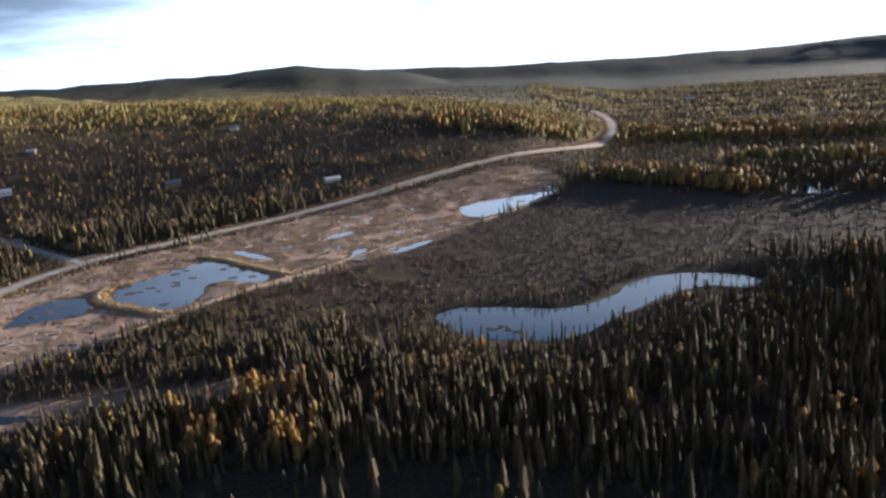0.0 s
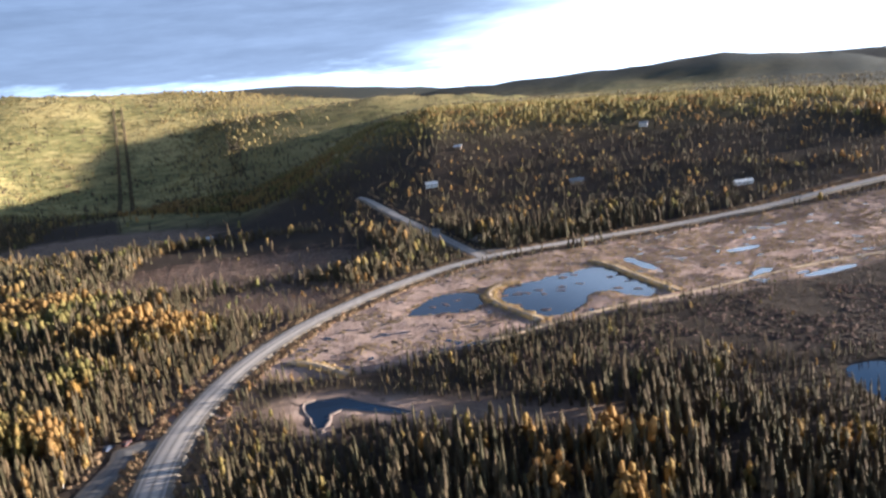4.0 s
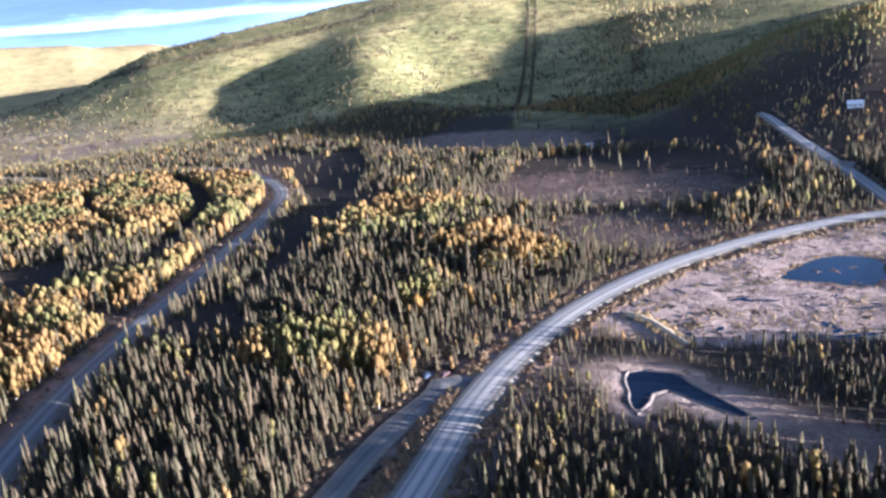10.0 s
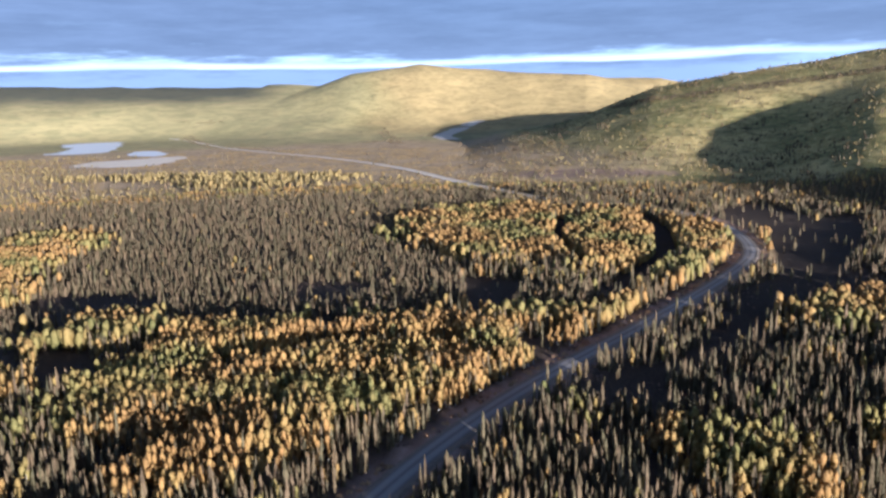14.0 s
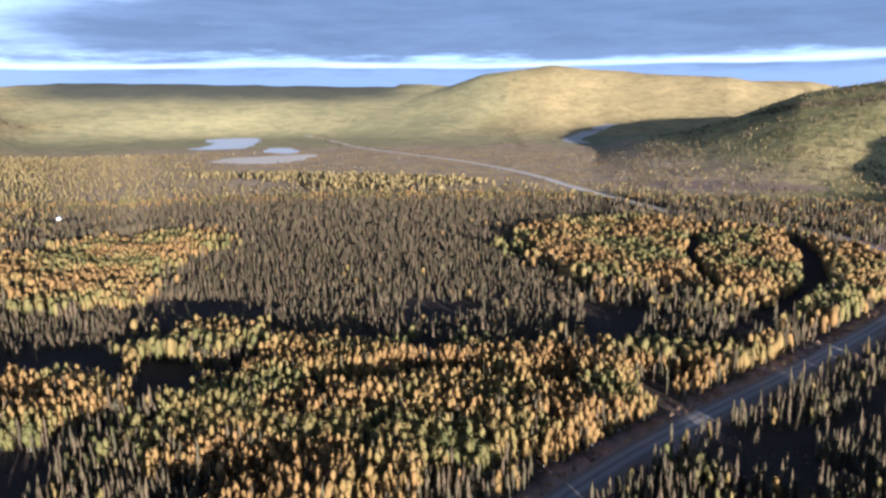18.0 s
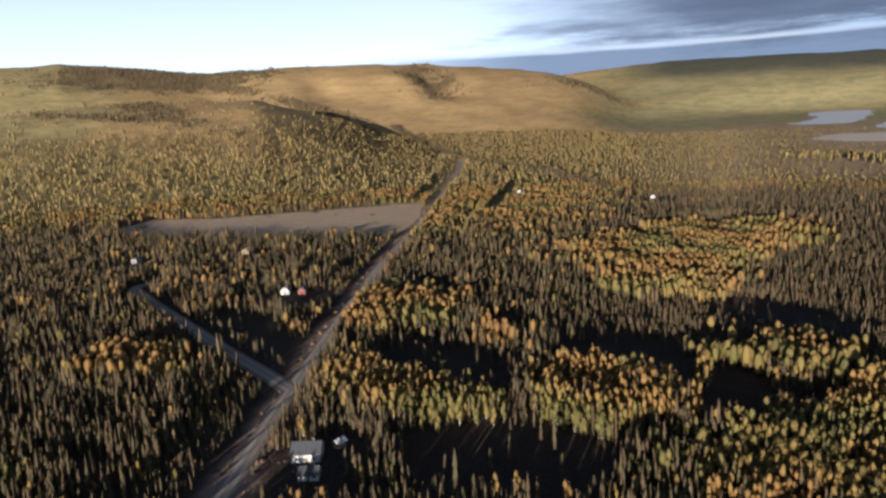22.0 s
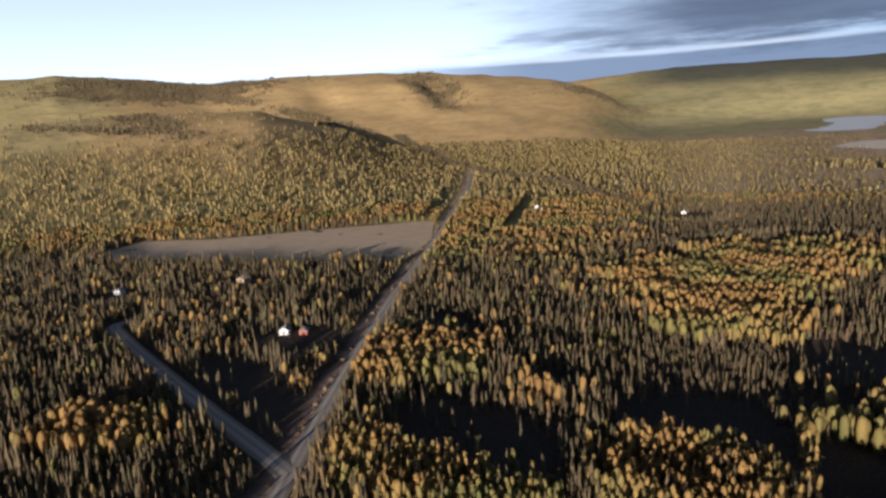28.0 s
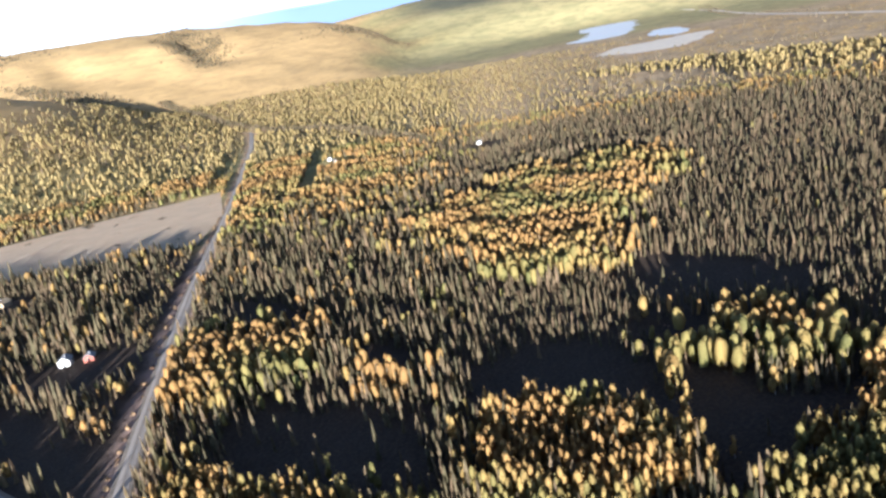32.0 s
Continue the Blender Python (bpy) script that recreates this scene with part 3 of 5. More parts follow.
STANDS += [
    (-402, -172, 20, 22, 20),
    (-222, -271, 14, 24, 20),
    (-289, 144, 19, 12, 32),
    (135, 610, 82, 24, -63),
    (-84, 221, 13, 5, 7),
    (-23, 249, 8, 5, 5),
    (-63, 190, 8, 6, 0),
    (-91, 196, 7, 6, 0),
    (25, 935, 110, 40, 20),
    (270, 690, 70, 11, -25),
    (300, 905, 150, 22, -20),
    (250, 1010, 110, 16, -12),
    (-1295, -560, 300, 62, 92),
    (-1480, 60, 90, 36, 80),
]
CLEARINGS = [
    (-160, -200, 26, 11, 40), (-521, -84, 24, 20, 92), (-439, -110, 22, 9, 94), (-404, -206, 20, 10, 94), (-500, 26, 10, 34, 92), (-408, 62, 10, 18, 95),
    (-537, 220, 22, 70, 36), (-354, 100, 20, 17, 43),
]
# open hollows in the southern forest
HOLLOWS = [rounded(p, True, 2) for p in (
    [(-256, -325), (-284, -321), (-284, -284), (-298, -266), (-288, -236), (-272, -220), (-257, -225), (-246, -257), (-233, -280)],
    [(-343, -268), (-358, -260), (-377, -248), (-381, -223), (-374, -200), (-358, -187), (-353, -174), (-356, -138), (-333, -137), (-330, -158), (-338, -183), (-336, -213), (-320, -226), (-309, -239)],
    [(-346, -477), (-354, -439), (-359, -409), (-343, -379), (-325, -416), (-327, -448)],
    [(-342, -337), (-342, -311), (-336, -286), (-319, -286), (-319, -311)],
)]
HOLLOWS += [rounded(p, True, 2) for p in (
    [(-460, -282), (-445, -240), (-470, -217), (-500, -175), (-463, -170), (-431, -225), (-436, -250)],
    [(-191, -470), (-221, -448), (-221, -371), (-231, -365), (-203, -319), (-196, -343), (-184, -428)],
    [(-481, -93), (-512, -101), (-536, -91), (-517, -64), (-497, -63), (-484, -80)],
    [(-424, -126), (-440, -129), (-452, -81), (-440, -48), (-430, -45), (-429, -78), (-420, -121)],
)]
HOLLOWS += [rounded(p, True, 2) for p in (
    [(-357, -95), (-368, -88), (-381, -75), (-399, -60), (-407, -35), (-404, -6), (-405, 17), (-396, 19), (-392, -8), (-392, -41), (-377, -60), (-357, -72), (-350, -86)],
    [(-473, -274), (-487, -262), (-496, -212), (-480, -190), (-461, -219), (-450, -255)],
    [(-380, -197), (-380, -180), (-369, -150), (-388, -133), (-383, -121), (-351, -132), (-352, -158), (-350, -172)],
    [(-341, -165), (-348, -144), (-339, -124), (-319, -132), (-312, -141)],
    [(-205, -200), (-232, -210), (-256, -194), (-276, -174), (-276, -142), (-254, -125), (-232, -130), (-192, -166)],
)]
HOLLOWS += [rounded(p, True, 2) for p in (
    [(-563, -5), (-560, 26), (-548, 49), (-478, 42), (-449, 33), (-460, 23)],
    [(-417, 45), (-440, 73), (-450, 85), (-404, 69), (-394, 55)],
    [(-346, 79), (-382, 98), (-394, 129), (-450, 153), (-517, 192), (-476, 193), (-404, 154), (-368, 119), (-344, 100)],
    [(-857, 260), (-821, 297), (-889, 373), (-588, 270), (-616, 247), (-572, 213), (-668, 229)],
    [(-455, 158), (-453, 181), (-542, 214), (-588, 261), (-644, 282), (-660, 256), (-603, 227), (-541, 189)],
)]
HOLLOWS += [rounded(p, True, 2) for p in (
    [(-620, 434), (-522, 508), (-419, 504), (-384, 480), (-355, 433), (-410, 383), (-450, 345), (-513, 348)],
    [(-793, 396), (-928, 505), (-1019, 636), (-703, 670), (-509, 562), (-452, 526), (-533, 519), (-641, 447)],
    [(-895, 219), (-977, 296), (-716, 319), (-656, 286), (-689, 255), (-790, 230)],
)]
# outlined birch stands inside the bend and below it, and narrow gaps between them
STAND_AREAS = [rounded(p, True, 2) for p in (
    [(-828, -109), (-921, -1), (-889, 74), (-766, 61), (-646, 72), (-587, 42), (-617, 3), (-711, -50)],
    [(-892, 89), (-860, 142), (-700, 146), (-598, 119), (-558, 86), (-647, 76)],
    [(-838, 173), (-773, 209), (-681, 203), (-559, 165), (-512, 134), (-638, 152)],
    [(-496, 6), (-457, 43), (-462, 75), (-475, 96), (-508, 129), (-492, 130), (-410, 74), (-402, 64), (-444, 70), (-430, 45), (-446, 29)],
)]
STAND_AREAS += [rounded(p, True, 2) for p in (
    [(-350, -172), (-353, -107), (-351, -69), (-386, -39), (-393, 19), (-386, 57), (-380, 60), (-323, 14), (-282, -53), (-299, -108)],
    [(-414, -118), (-425, -43), (-413, -8), (-408, -41), (-393, -66), (-363, -88)],
    [(-215, -288), (-240, -290), (-276, -236), (-269, -223), (-253, -208), (-226, -219), (-203, -240)],
    [(-312, -232), (-348, -222), (-369, -177), (-340, -152), (-303, -158), (-280, -187)],
)]
GAPS = [
    [(-835, 144), (-747, 155), (-638, 147), (-579, 125), (-509, 97)],
    [(-824, 65), (-713, 63), (-646, 73), (-589, 85)],
]


def in_ellipses(x, y, some, ragged=0.25):
    """How far inside the nearest ellipse: 1 at its centre, 0 at its ragged rim."""
    best = np.full(np.shape(x), -1.0)
    wob = 1 + ragged * wave(x, y, 22, 11) + 0.6 * ragged * wave(x, y, 9, 12)
    for ex, ey, a, b, turn in some:
        c, s = math.cos(radians(turn)), math.sin(radians(turn))
        u, v = ((x - ex) * c + (y - ey) * s) / a, (-(x - ex) * s + (y - ey) * c) / b
        best = np.maximum(best, 1 - np.hypot(u, v) * wob)
    return best


def heading_of(x, y):
    az = np.degrees(np.arctan2(-(x - CX), y - CY))
    return np.where(az < -120, az + 360, az), np.hypot(x - CX, y - CY)


def golden(x, y):
    """Where the open slopes are covered with golden scrub."""
    az, d = heading_of(x, y)
    west = smooth(50, 58, az) * smooth(1000, 1250, d)
    south = smooth(132, 142, az) * smooth(620, 950, d - 300 * smooth(151, 154, az)) * (az > 0)
    north = smooth(760, 1000, d) * (az <= 58) * (0.75 - 0.5 * smooth(18, 6, az)) * (1 - 0.8 * smooth(2400, 2900, d))
    plain_far = smooth(1000, 1600, d) * (az > 58)
    return np.clip(west + south + north + plain_far, 0, 1)


# ---- ground ----


def steps(lo, hi, step, reach):
    core = list(np.arange(lo, hi + 0.1, step))
    grow, a, b = step, lo, hi
    left, right = [], []
    while a > -reach:
        grow *= 1.055
        a -= grow
        left.append(a)
    grow = step
    while b < reach:
        grow *= 1.055
        b += grow
        right.append(b)
    return np.array(left[::-1] + core + right)


def mesh_from(name, verts, faces, mats, tint=None, smooth_faces=False, mat_index=None):
    """A mesh from arrays; faces of one size, or triangles."""
    me = bpy.data.meshes.new(name)
    verts, faces = np.asarray(verts, np.float32), np.asarray(faces, np.int32)
    k = faces.shape[1]
    me.vertices.add(len(verts))
    me.vertices.foreach_set("co", verts.ravel())
    me.loops.add(faces.size)
    me.loops.foreach_set("vertex_index", faces.ravel())
    me.polygons.add(len(faces))
    me.polygons.foreach_set("loop_start", np.arange(0, faces.size, k, dtype=np.int32))
    me.polygons.foreach_set("loop_total", np.full(len(faces), k, np.int32))
    if mat_index is not None:
        me.polygons.foreach_set("material_index", np.asarray(mat_index, np.int32))
    me.update(calc_edges=True)
    me.polygons.foreach_set("use_smooth", np.full(len(faces), smooth_faces))
    for m in mats:
        me.materials.append(m)
    if tint is not None:
        me.attributes.new("tint", "FLOAT", "POINT").data.foreach_set("value", np.asarray(tint, np.float32))
    return me


def water_level(name):
    return 1.2 if name in FAR_WATER else -0.3


def carve(x, y):
    """How deep the ground lies under the ponds."""
    cut = np.zeros(np.shape(x))
    for k, p in PONDS.items():
        if k in FAR_WATER:
            continue
        a = np.array(p)
        near = (x > a[:, 0].min() - 20) & (x < a[:, 0].max() + 20) & (y > a[:, 1].min() - 20) & (y < a[:, 1].max() + 20)
        if near.any():
            rim = far_from(x[near], y[near], p + p[:1])
            signed = np.where(inside(x[near], y[near], p), rim, -rim)
            deep = 1.3
            cut[near] = np.maximum(cut[near], deep * smooth(-4, 6, signed))
    return cut


def ground_height(x, y):
    return height(x, y) - carve(np.asarray(x, float), np.asarray(y, float))


def build_ground():
    xs, ys = steps(-960, 250, 6.2, 5300), steps(-960, 760, 6.2, 5300)
    X, Y = np.meshgrid(xs, ys)
    x, y = X.ravel(), Y.ravel()
    z = ground_height(x, y)
    nx = len(xs)
    i = (np.arange(len(ys) - 1)[:, None] * nx + np.arange(nx - 1)[None]).ravel()
    me = mesh_from("ground", np.stack([x, y, z], 1), np.stack([i, i + 1, i + nx + 1, i + nx], 1), [M_GROUND], smooth_faces=True)
    rim = 6 * wave(x, y, 30, 21) + 3 * wave(x, y, 12, 22)
    d = far_from(x, y, MARSH + MARSH[:1])
    marsh = smooth(-5, 5, np.where(inside(x, y, MARSH), d, -d) + rim)
    d = far_from(x, y, FLATS + FLATS[:1])
    marsh = np.maximum(marsh, smooth(-40, 40, np.where(inside(x, y, FLATS), d, -d) + 8 * rim))
    for line, wide in ((HIGHWAY, 15), (BEND_ROAD, 11), (STRAIGHT, 8)):
        marsh = np.maximum(marsh, 0.75 * smooth(wide + 4, wide - 3, far_from(x, y, line) + 0.4 * rim))
    bog = smooth(0.0, 0.3, in_ellipses(x, y, BOG))
    az, d = heading_of(x, y)
    bog = np.maximum(bog, smooth(17, 9, far_from(x, y, TARN_STRIP) + 0.3 * rim))
    p = PONDS["tarn"]
    marsh = np.maximum(marsh, 0.7 * smooth(9, 2, far_from(x, y, p + p[:1]) + 0.3 * rim))
    gold = golden(x, y)
    # far wooded hills that take the painted haze tone, growing with distance
    hazy_woods = smooth(2100, 2700, d + 750 * smooth(18, 4, az)) * smooth(62, 40, az) * (az > -60) * (0.8 + 0.25 * wave(x, y, 500, 24)) + 0.85 * smooth(3950, 4300, d) * smooth(109, 114, az) * smooth(140, 134, az)
    zone = np.stack([marsh, bog, gold, np.clip(hazy_woods, 0, 1)], 1).astype(np.float32)
    sway = az + 3 * wave(x, y, 500, 26)
    rust = smooth(134, 142, sway) * smooth(1200, 1700, d)
    bald = smooth(110, 101, sway) * smooth(80, 84, sway) * smooth(2750, 3050, d)
    olive = smooth(80, 86, sway) * smooth(141, 134, sway) * smooth(2350, 2800, d + 180 * wave(x, y, 350, 27)) + 0.5 * smooth(170, 176, sway)
    olive = olive * (1 - 0.8 * bald)
    rust = np.maximum(rust, 0.75 * bald)
    moor = smooth(80, 90, sway) * smooth(141, 133, sway) * smooth(900, 1250, d) * (1 - olive) * (1 - bald) * smooth(34, 10, z)
    cover = np.stack([np.clip(rust * (1 - olive), 0, 1), np.clip(olive, 0, 1), np.clip(moor, 0, 1), np.ones(len(x))], 1).astype(np.float32)
    me.color_attributes.new("cover", "FLOAT_COLOR", "POINT").data.foreach_set("color", cover.ravel())
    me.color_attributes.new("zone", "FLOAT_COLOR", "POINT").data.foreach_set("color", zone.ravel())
    return tagged(new("ground", me), "brown moss and golden scrub over rolling taiga land", "ground", kind="structure")


build_ground()


def ribbon(name, line, profile, mat, label, lift=0.0, category="road", parent=None, mats=None):
    """A road along a line: profile rows are (across, up)."""
    p = np.array(line, float)
    along = np.r_[0, np.cumsum(np.hypot(*np.diff(p, axis=0).T))]
    n = max(2, int(along[-1] / 5))
    s = np.linspace(0, along[-1], n)
    p = np.stack([np.interp(s, along, p[:, k]) for k in (0, 1)], 1)
    t = np.gradient(p, axis=0)
    t /= np.linalg.norm(t, axis=1)[:, None]
    side = np.stack([t[:, 1], -t[:, 0]], 1)
    z = height(p[:, 0], p[:, 1])
    z = np.convolve(np.pad(z, 4, mode="edge"), np.ones(9) / 9, "valid")
    a, up = np.array(profile).T
    m = len(a)
    q = p[:, None] + side[:, None] * a[None, :, None]
    zz = z[:, None] + up[None] + lift
    verts = np.concatenate([q, zz[..., None]], 2).reshape(-1, 3)
    i = (np.arange(n - 1)[:, None] * m + np.arange(m - 1)[None]).ravel()
    me = mesh_from(name, verts, np.stack([i, i + m, i + m + 1, i + 1], 1), [mat])
    me.attributes.new("across", "FLOAT", "POINT").data.foreach_set("value", np.tile(a, n).astype(np.float32))
    ob = new(name, me)
    if parent:
        ob.parent = parent
        return ob
    return tagged(ob, label, category, kind="structure")


def road(name, line, half, mat, label, bank=1.0):
    top = [(-half, bank), (-half * 0.66, bank + 0.06), (-half * 0.33, bank + 0.11), (0, bank + 0.14), (half * 0.33, bank + 0.11), (half * 0.66, bank + 0.06), (half, bank)]
    ob = ribbon(name, line, top, mat, label)
    for s in (-1, 1):
        rows = [(s * half, bank - 0.02), (s * (half + 1.6), bank - 0.12), (s * (half + 1.6 + 2.2 * bank), -0.5)]
        ribbon("road_shoulder", line, rows if s > 0 else rows[::-1], M_SHOULDER, "", parent=ob)
    return ob


road("road_main", HIGHWAY, 4.6, M_ROAD, "worn grey highway curving through marsh and forest", 1.0)
road("road_side", SIDE_ROAD, 3.2, M_ROAD, "grey side road leaving the highway uphill", 0.6)
road("road_bend", BEND_ROAD, 4.0, M_BEND, "dark grey gravel road bending round a birch stand", 0.7)
road("road_straight", STRAIGHT, 2.5, M_TRACK, "straight narrow gravel road through spruce forest", 0.4)
road("road_spur", SPUR, 3.4, M_TRACK, "short gravel spur road ending in a turning place", 0.4)
road("road_pullout", PULLOUT, 3.0, M_DARK, "gravel pullout beside the highway", 0.3)
ribbon("gravel_pit", GRAVEL_PIT, [(-34, 0.6), (0, 1.2), (34, 0.6)], M_SAND, "pale gravel workings at the foot of a hill", 0.4, "gravel")
ribbon("road_far", FAR_TRACK, [(-9, 0.5), (0, 0.8), (9, 0.5)], M_SAND, "pale sandy track crossing the far plain", 0.3)


def flat_area(name, poly, level, mat, label, category):
    bm = bmesh.new()
    f = bm.faces.new([bm.verts.new((x, y, level(x, y) if callable(level) else level)) for x, y in poly])
    if f.normal.z < 0:
        f.normal_flip()
    bmesh.ops.triangulate(bm, faces=bm.faces[:])
    me = bpy.data.meshes.new(name)
    bm.to_mesh(me)
    bm.free()
    me.materials.append(mat)
    return tagged(new(name, me), label, category, kind="structure")


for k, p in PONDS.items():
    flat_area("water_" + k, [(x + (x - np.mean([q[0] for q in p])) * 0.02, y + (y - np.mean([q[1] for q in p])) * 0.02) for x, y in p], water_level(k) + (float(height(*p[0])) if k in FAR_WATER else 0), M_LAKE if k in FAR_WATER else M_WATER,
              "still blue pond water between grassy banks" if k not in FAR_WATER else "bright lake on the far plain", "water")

p = PONDS["tarn"]
ribbon("shore", p + p[:1], [(-0.3, -0.5), (0.05, -0.16), (0.55, -0.06), (1.0, -0.5)], M_MUD, "pale trampled shore round the small dark tarn", 0.0, "shore")
flat_area("field", FIELD, lambda x, y: float(height(x, y)) + 0.25, M_FIELD, "mown tan hay field between forest edges", "field")
ribbon("marsh_edge", rounded([(-177, 294), (-168, 314), (-152, 344), (-133, 373), (-116, 390), (-96, 419), (-73, 454), (-59, 470), (-15, 514), (30, 590)]), [(-2.2, -0.2), (-1, 0.25), (1, 0.3), (2.2, -0.2)], M_FIELD, "pale grassy bank along the marsh edge", 0.0, "bank")
for p in PADS:
    flat_area("gravel_pad", p, lambda x, y: float(height(x, y)) + 0.64, M_ROAD, "pale gravel pad beside the side road", "gravel")
flat_area("sandbar", FLATS, lambda x, y: float(height(x, y)) + 0.5, M_SAND, "pale sandbar beside the far lake", "sand")
# ---- trees ----


def trunk_rings(r0, r1, z0, z1, n=4):
    v = [(r * math.cos(6.283 * k / n), r * math.sin(6.283 * k / n), z) for r, z in ((r0, z0), (r1, z1)) for k in range(n)]
    f = []
    for k in range(n):
        j = (k + 1) % n
        f += [(k, j, n + j), (k, n + j, n + k)]
    return v, f


def lathe(r, rings, arms, rough, sway=0.01, closed=True):
    """A closed, uneven crown: rings are (radius, height), the last one the tip."""
    v, f = [(0, 0, rings[0][1] + 0.02)], []
    for k, (w, z) in enumerate(rings[:-1]):
        off, turn = (r.uniform(-sway, sway), r.uniform(-sway, sway)), r.uniform(0, 6)
        for a in range(arms):
            g, m = 6.283 * a / arms + 0.35 * (k % 2) + 0.2 * math.sin(turn), w * r.uniform(1 - rough, 1 + rough)
            v.append((off[0] + m * math.cos(g), off[1] + m * math.sin(g), z + r.uniform(-0.018, 0.018)))
    v.append((r.uniform(-sway, sway), r.uniform(-sway, sway), rings[-1][1]))
    top = len(v) - 1
    for a in range(arms):
        b = (a + 1) % arms
        if closed:
            f.append((0, 1 + b, 1 + a))
        for k in range(len(rings) - 2):
            p, q = 1 + k * arms, 1 + (k + 1) * arms
            f += [(p + a, p + b, q + b), (p + a, q + b, q + a)]
        p = 1 + (len(rings) - 2) * arms
        f.append((p + a, p + b, top))
    return v, f


def spruce_shape(seed, whorls, arms, near=False):
    """Trunk and crown of a spruce one metre high: ragged skirts of drooping boughs one above another, to a pointed top."""
    r = random.Random(seed)
    trunk = trunk_rings(0.012, 0.006, 0, 0.3, 3) if near else ([], [])
    v, f, stout = [], [], r.uniform(0.078, 0.108)
    for k in range(whorls):
        u, b = k / whorls, len(v)
        w, z, turn = stout * (1 - 0.62 * u ** 1.5) * r.uniform(0.9, 1.12), 0.04 + 0.86 * u, r.uniform(0, 6.28)
        for a in range(arms):
            g, m = turn + 6.283 * a / arms, w * r.uniform(0.72, 1.3)
            v.append((m * math.cos(g), m * math.sin(g), z + r.uniform(-0.035, 0.03)))
        top = 1.0 if k == whorls - 1 else min(0.99, z + 0.86 / whorls * r.uniform(1.7, 2.1))
        v.append((r.uniform(-0.01, 0.01), r.uniform(-0.01, 0.01), top))
        f += [(b + a, b + (a + 1) % arms, b + arms) for a in range(arms)]
    return trunk, (v, f)


BIRCH_FORM = {3: ((0.70, 0.18), (1.05, 0.50), (0.74, 0.85)), 2: ((0.92, 0.24), (0.84, 0.76))}


def lumpy_birch(seed, lobes, arms, leaves):
    """Trunk and crown of a birch one metre high: rounded boughs round the stem, one above another, with loose sprays."""
    r = random.Random(seed)
    stout, v, f = r.uniform(0.11, 0.14), [], []
    for k in range(lobes):
        u, g = k / (lobes - 1), 2.4 * k + r.uniform(-0.5, 0.5)
        high, wide = r.uniform(0.36, 0.48), stout * r.uniform(0.62, 0.82) * (1 - 0.25 * u)
        low, out = 0.12 + (0.86 - high) * u, stout * r.uniform(0.35, 0.6) * (1 - 0.8 * u ** 3)
        rings = [(wide * 0.55, low), (wide, low + 0.38 * high), (wide * 0.72, low + 0.76 * high), (0, low + high)]
        lv, lf = lathe(r, rings, arms, 0.2, 0.01)
        b = len(v)
        v += [(x + out * math.cos(g), y + out * math.sin(g), z) for x, y, z in lv]
        f += [tuple(i + b for i in face) for face in lf]
    for k in range(leaves):
        z, a, t = r.uniform(0.14, 0.98), r.uniform(0, 6.283), r.uniform(0.022, 0.045)
        reach = 1.15 * stout * math.sin(math.pi * min(0.92, max(0.15, z))) ** 0.5 * r.uniform(0.85, 1.15)
        b = len(v)
        v += [(reach * math.cos(a) + r.uniform(-t, t), reach * math.sin(a) + r.uniform(-t, t), z + r.uniform(-t, t)) for _ in range(3)]
        f.append((b, b + 1, b + 2))
    return trunk_rings(0.015, 0.009, 0, 0.4, 3), (v, f)


def birch_shape(seed, rings, arms):
    """Crown of a far birch one metre high: a lumpy rounded column."""
    r = random.Random(seed)
    stout = r.uniform(0.105, 0.140)
    levels = [(stout * w * r.uniform(0.85, 1.15), z + r.uniform(-0.03, 0.03)) for w, z in BIRCH_FORM[rings]]
    return ([], []), lathe(r, levels + [(0, 0.98)], arms, 0.24, 0.025, False)


def bush_shape(seed, lumps=3):
    r = random.Random(seed)
    v, f = [], []
    for k in range(lumps):
        a, d, s = r.uniform(0, 6.283), r.uniform(0.1, 0.5), r.uniform(0.35, 0.6)
        b = len(v)
        for ax, ay, az in ((1, 0, 0), (0, 1, 0), (-1, 0, 0), (0, -1, 0), (0, 0, 1.2)):
            m = s * r.uniform(0.7, 1.3)
            v.append((d * math.cos(a) + ax * m, d * math.sin(a) + ay * m, max(-0.1, az * m)))
        f += [(b + i, b + (i + 1) % 4, b + 4) for i in range(4)]
    return ([], []), (v, f)


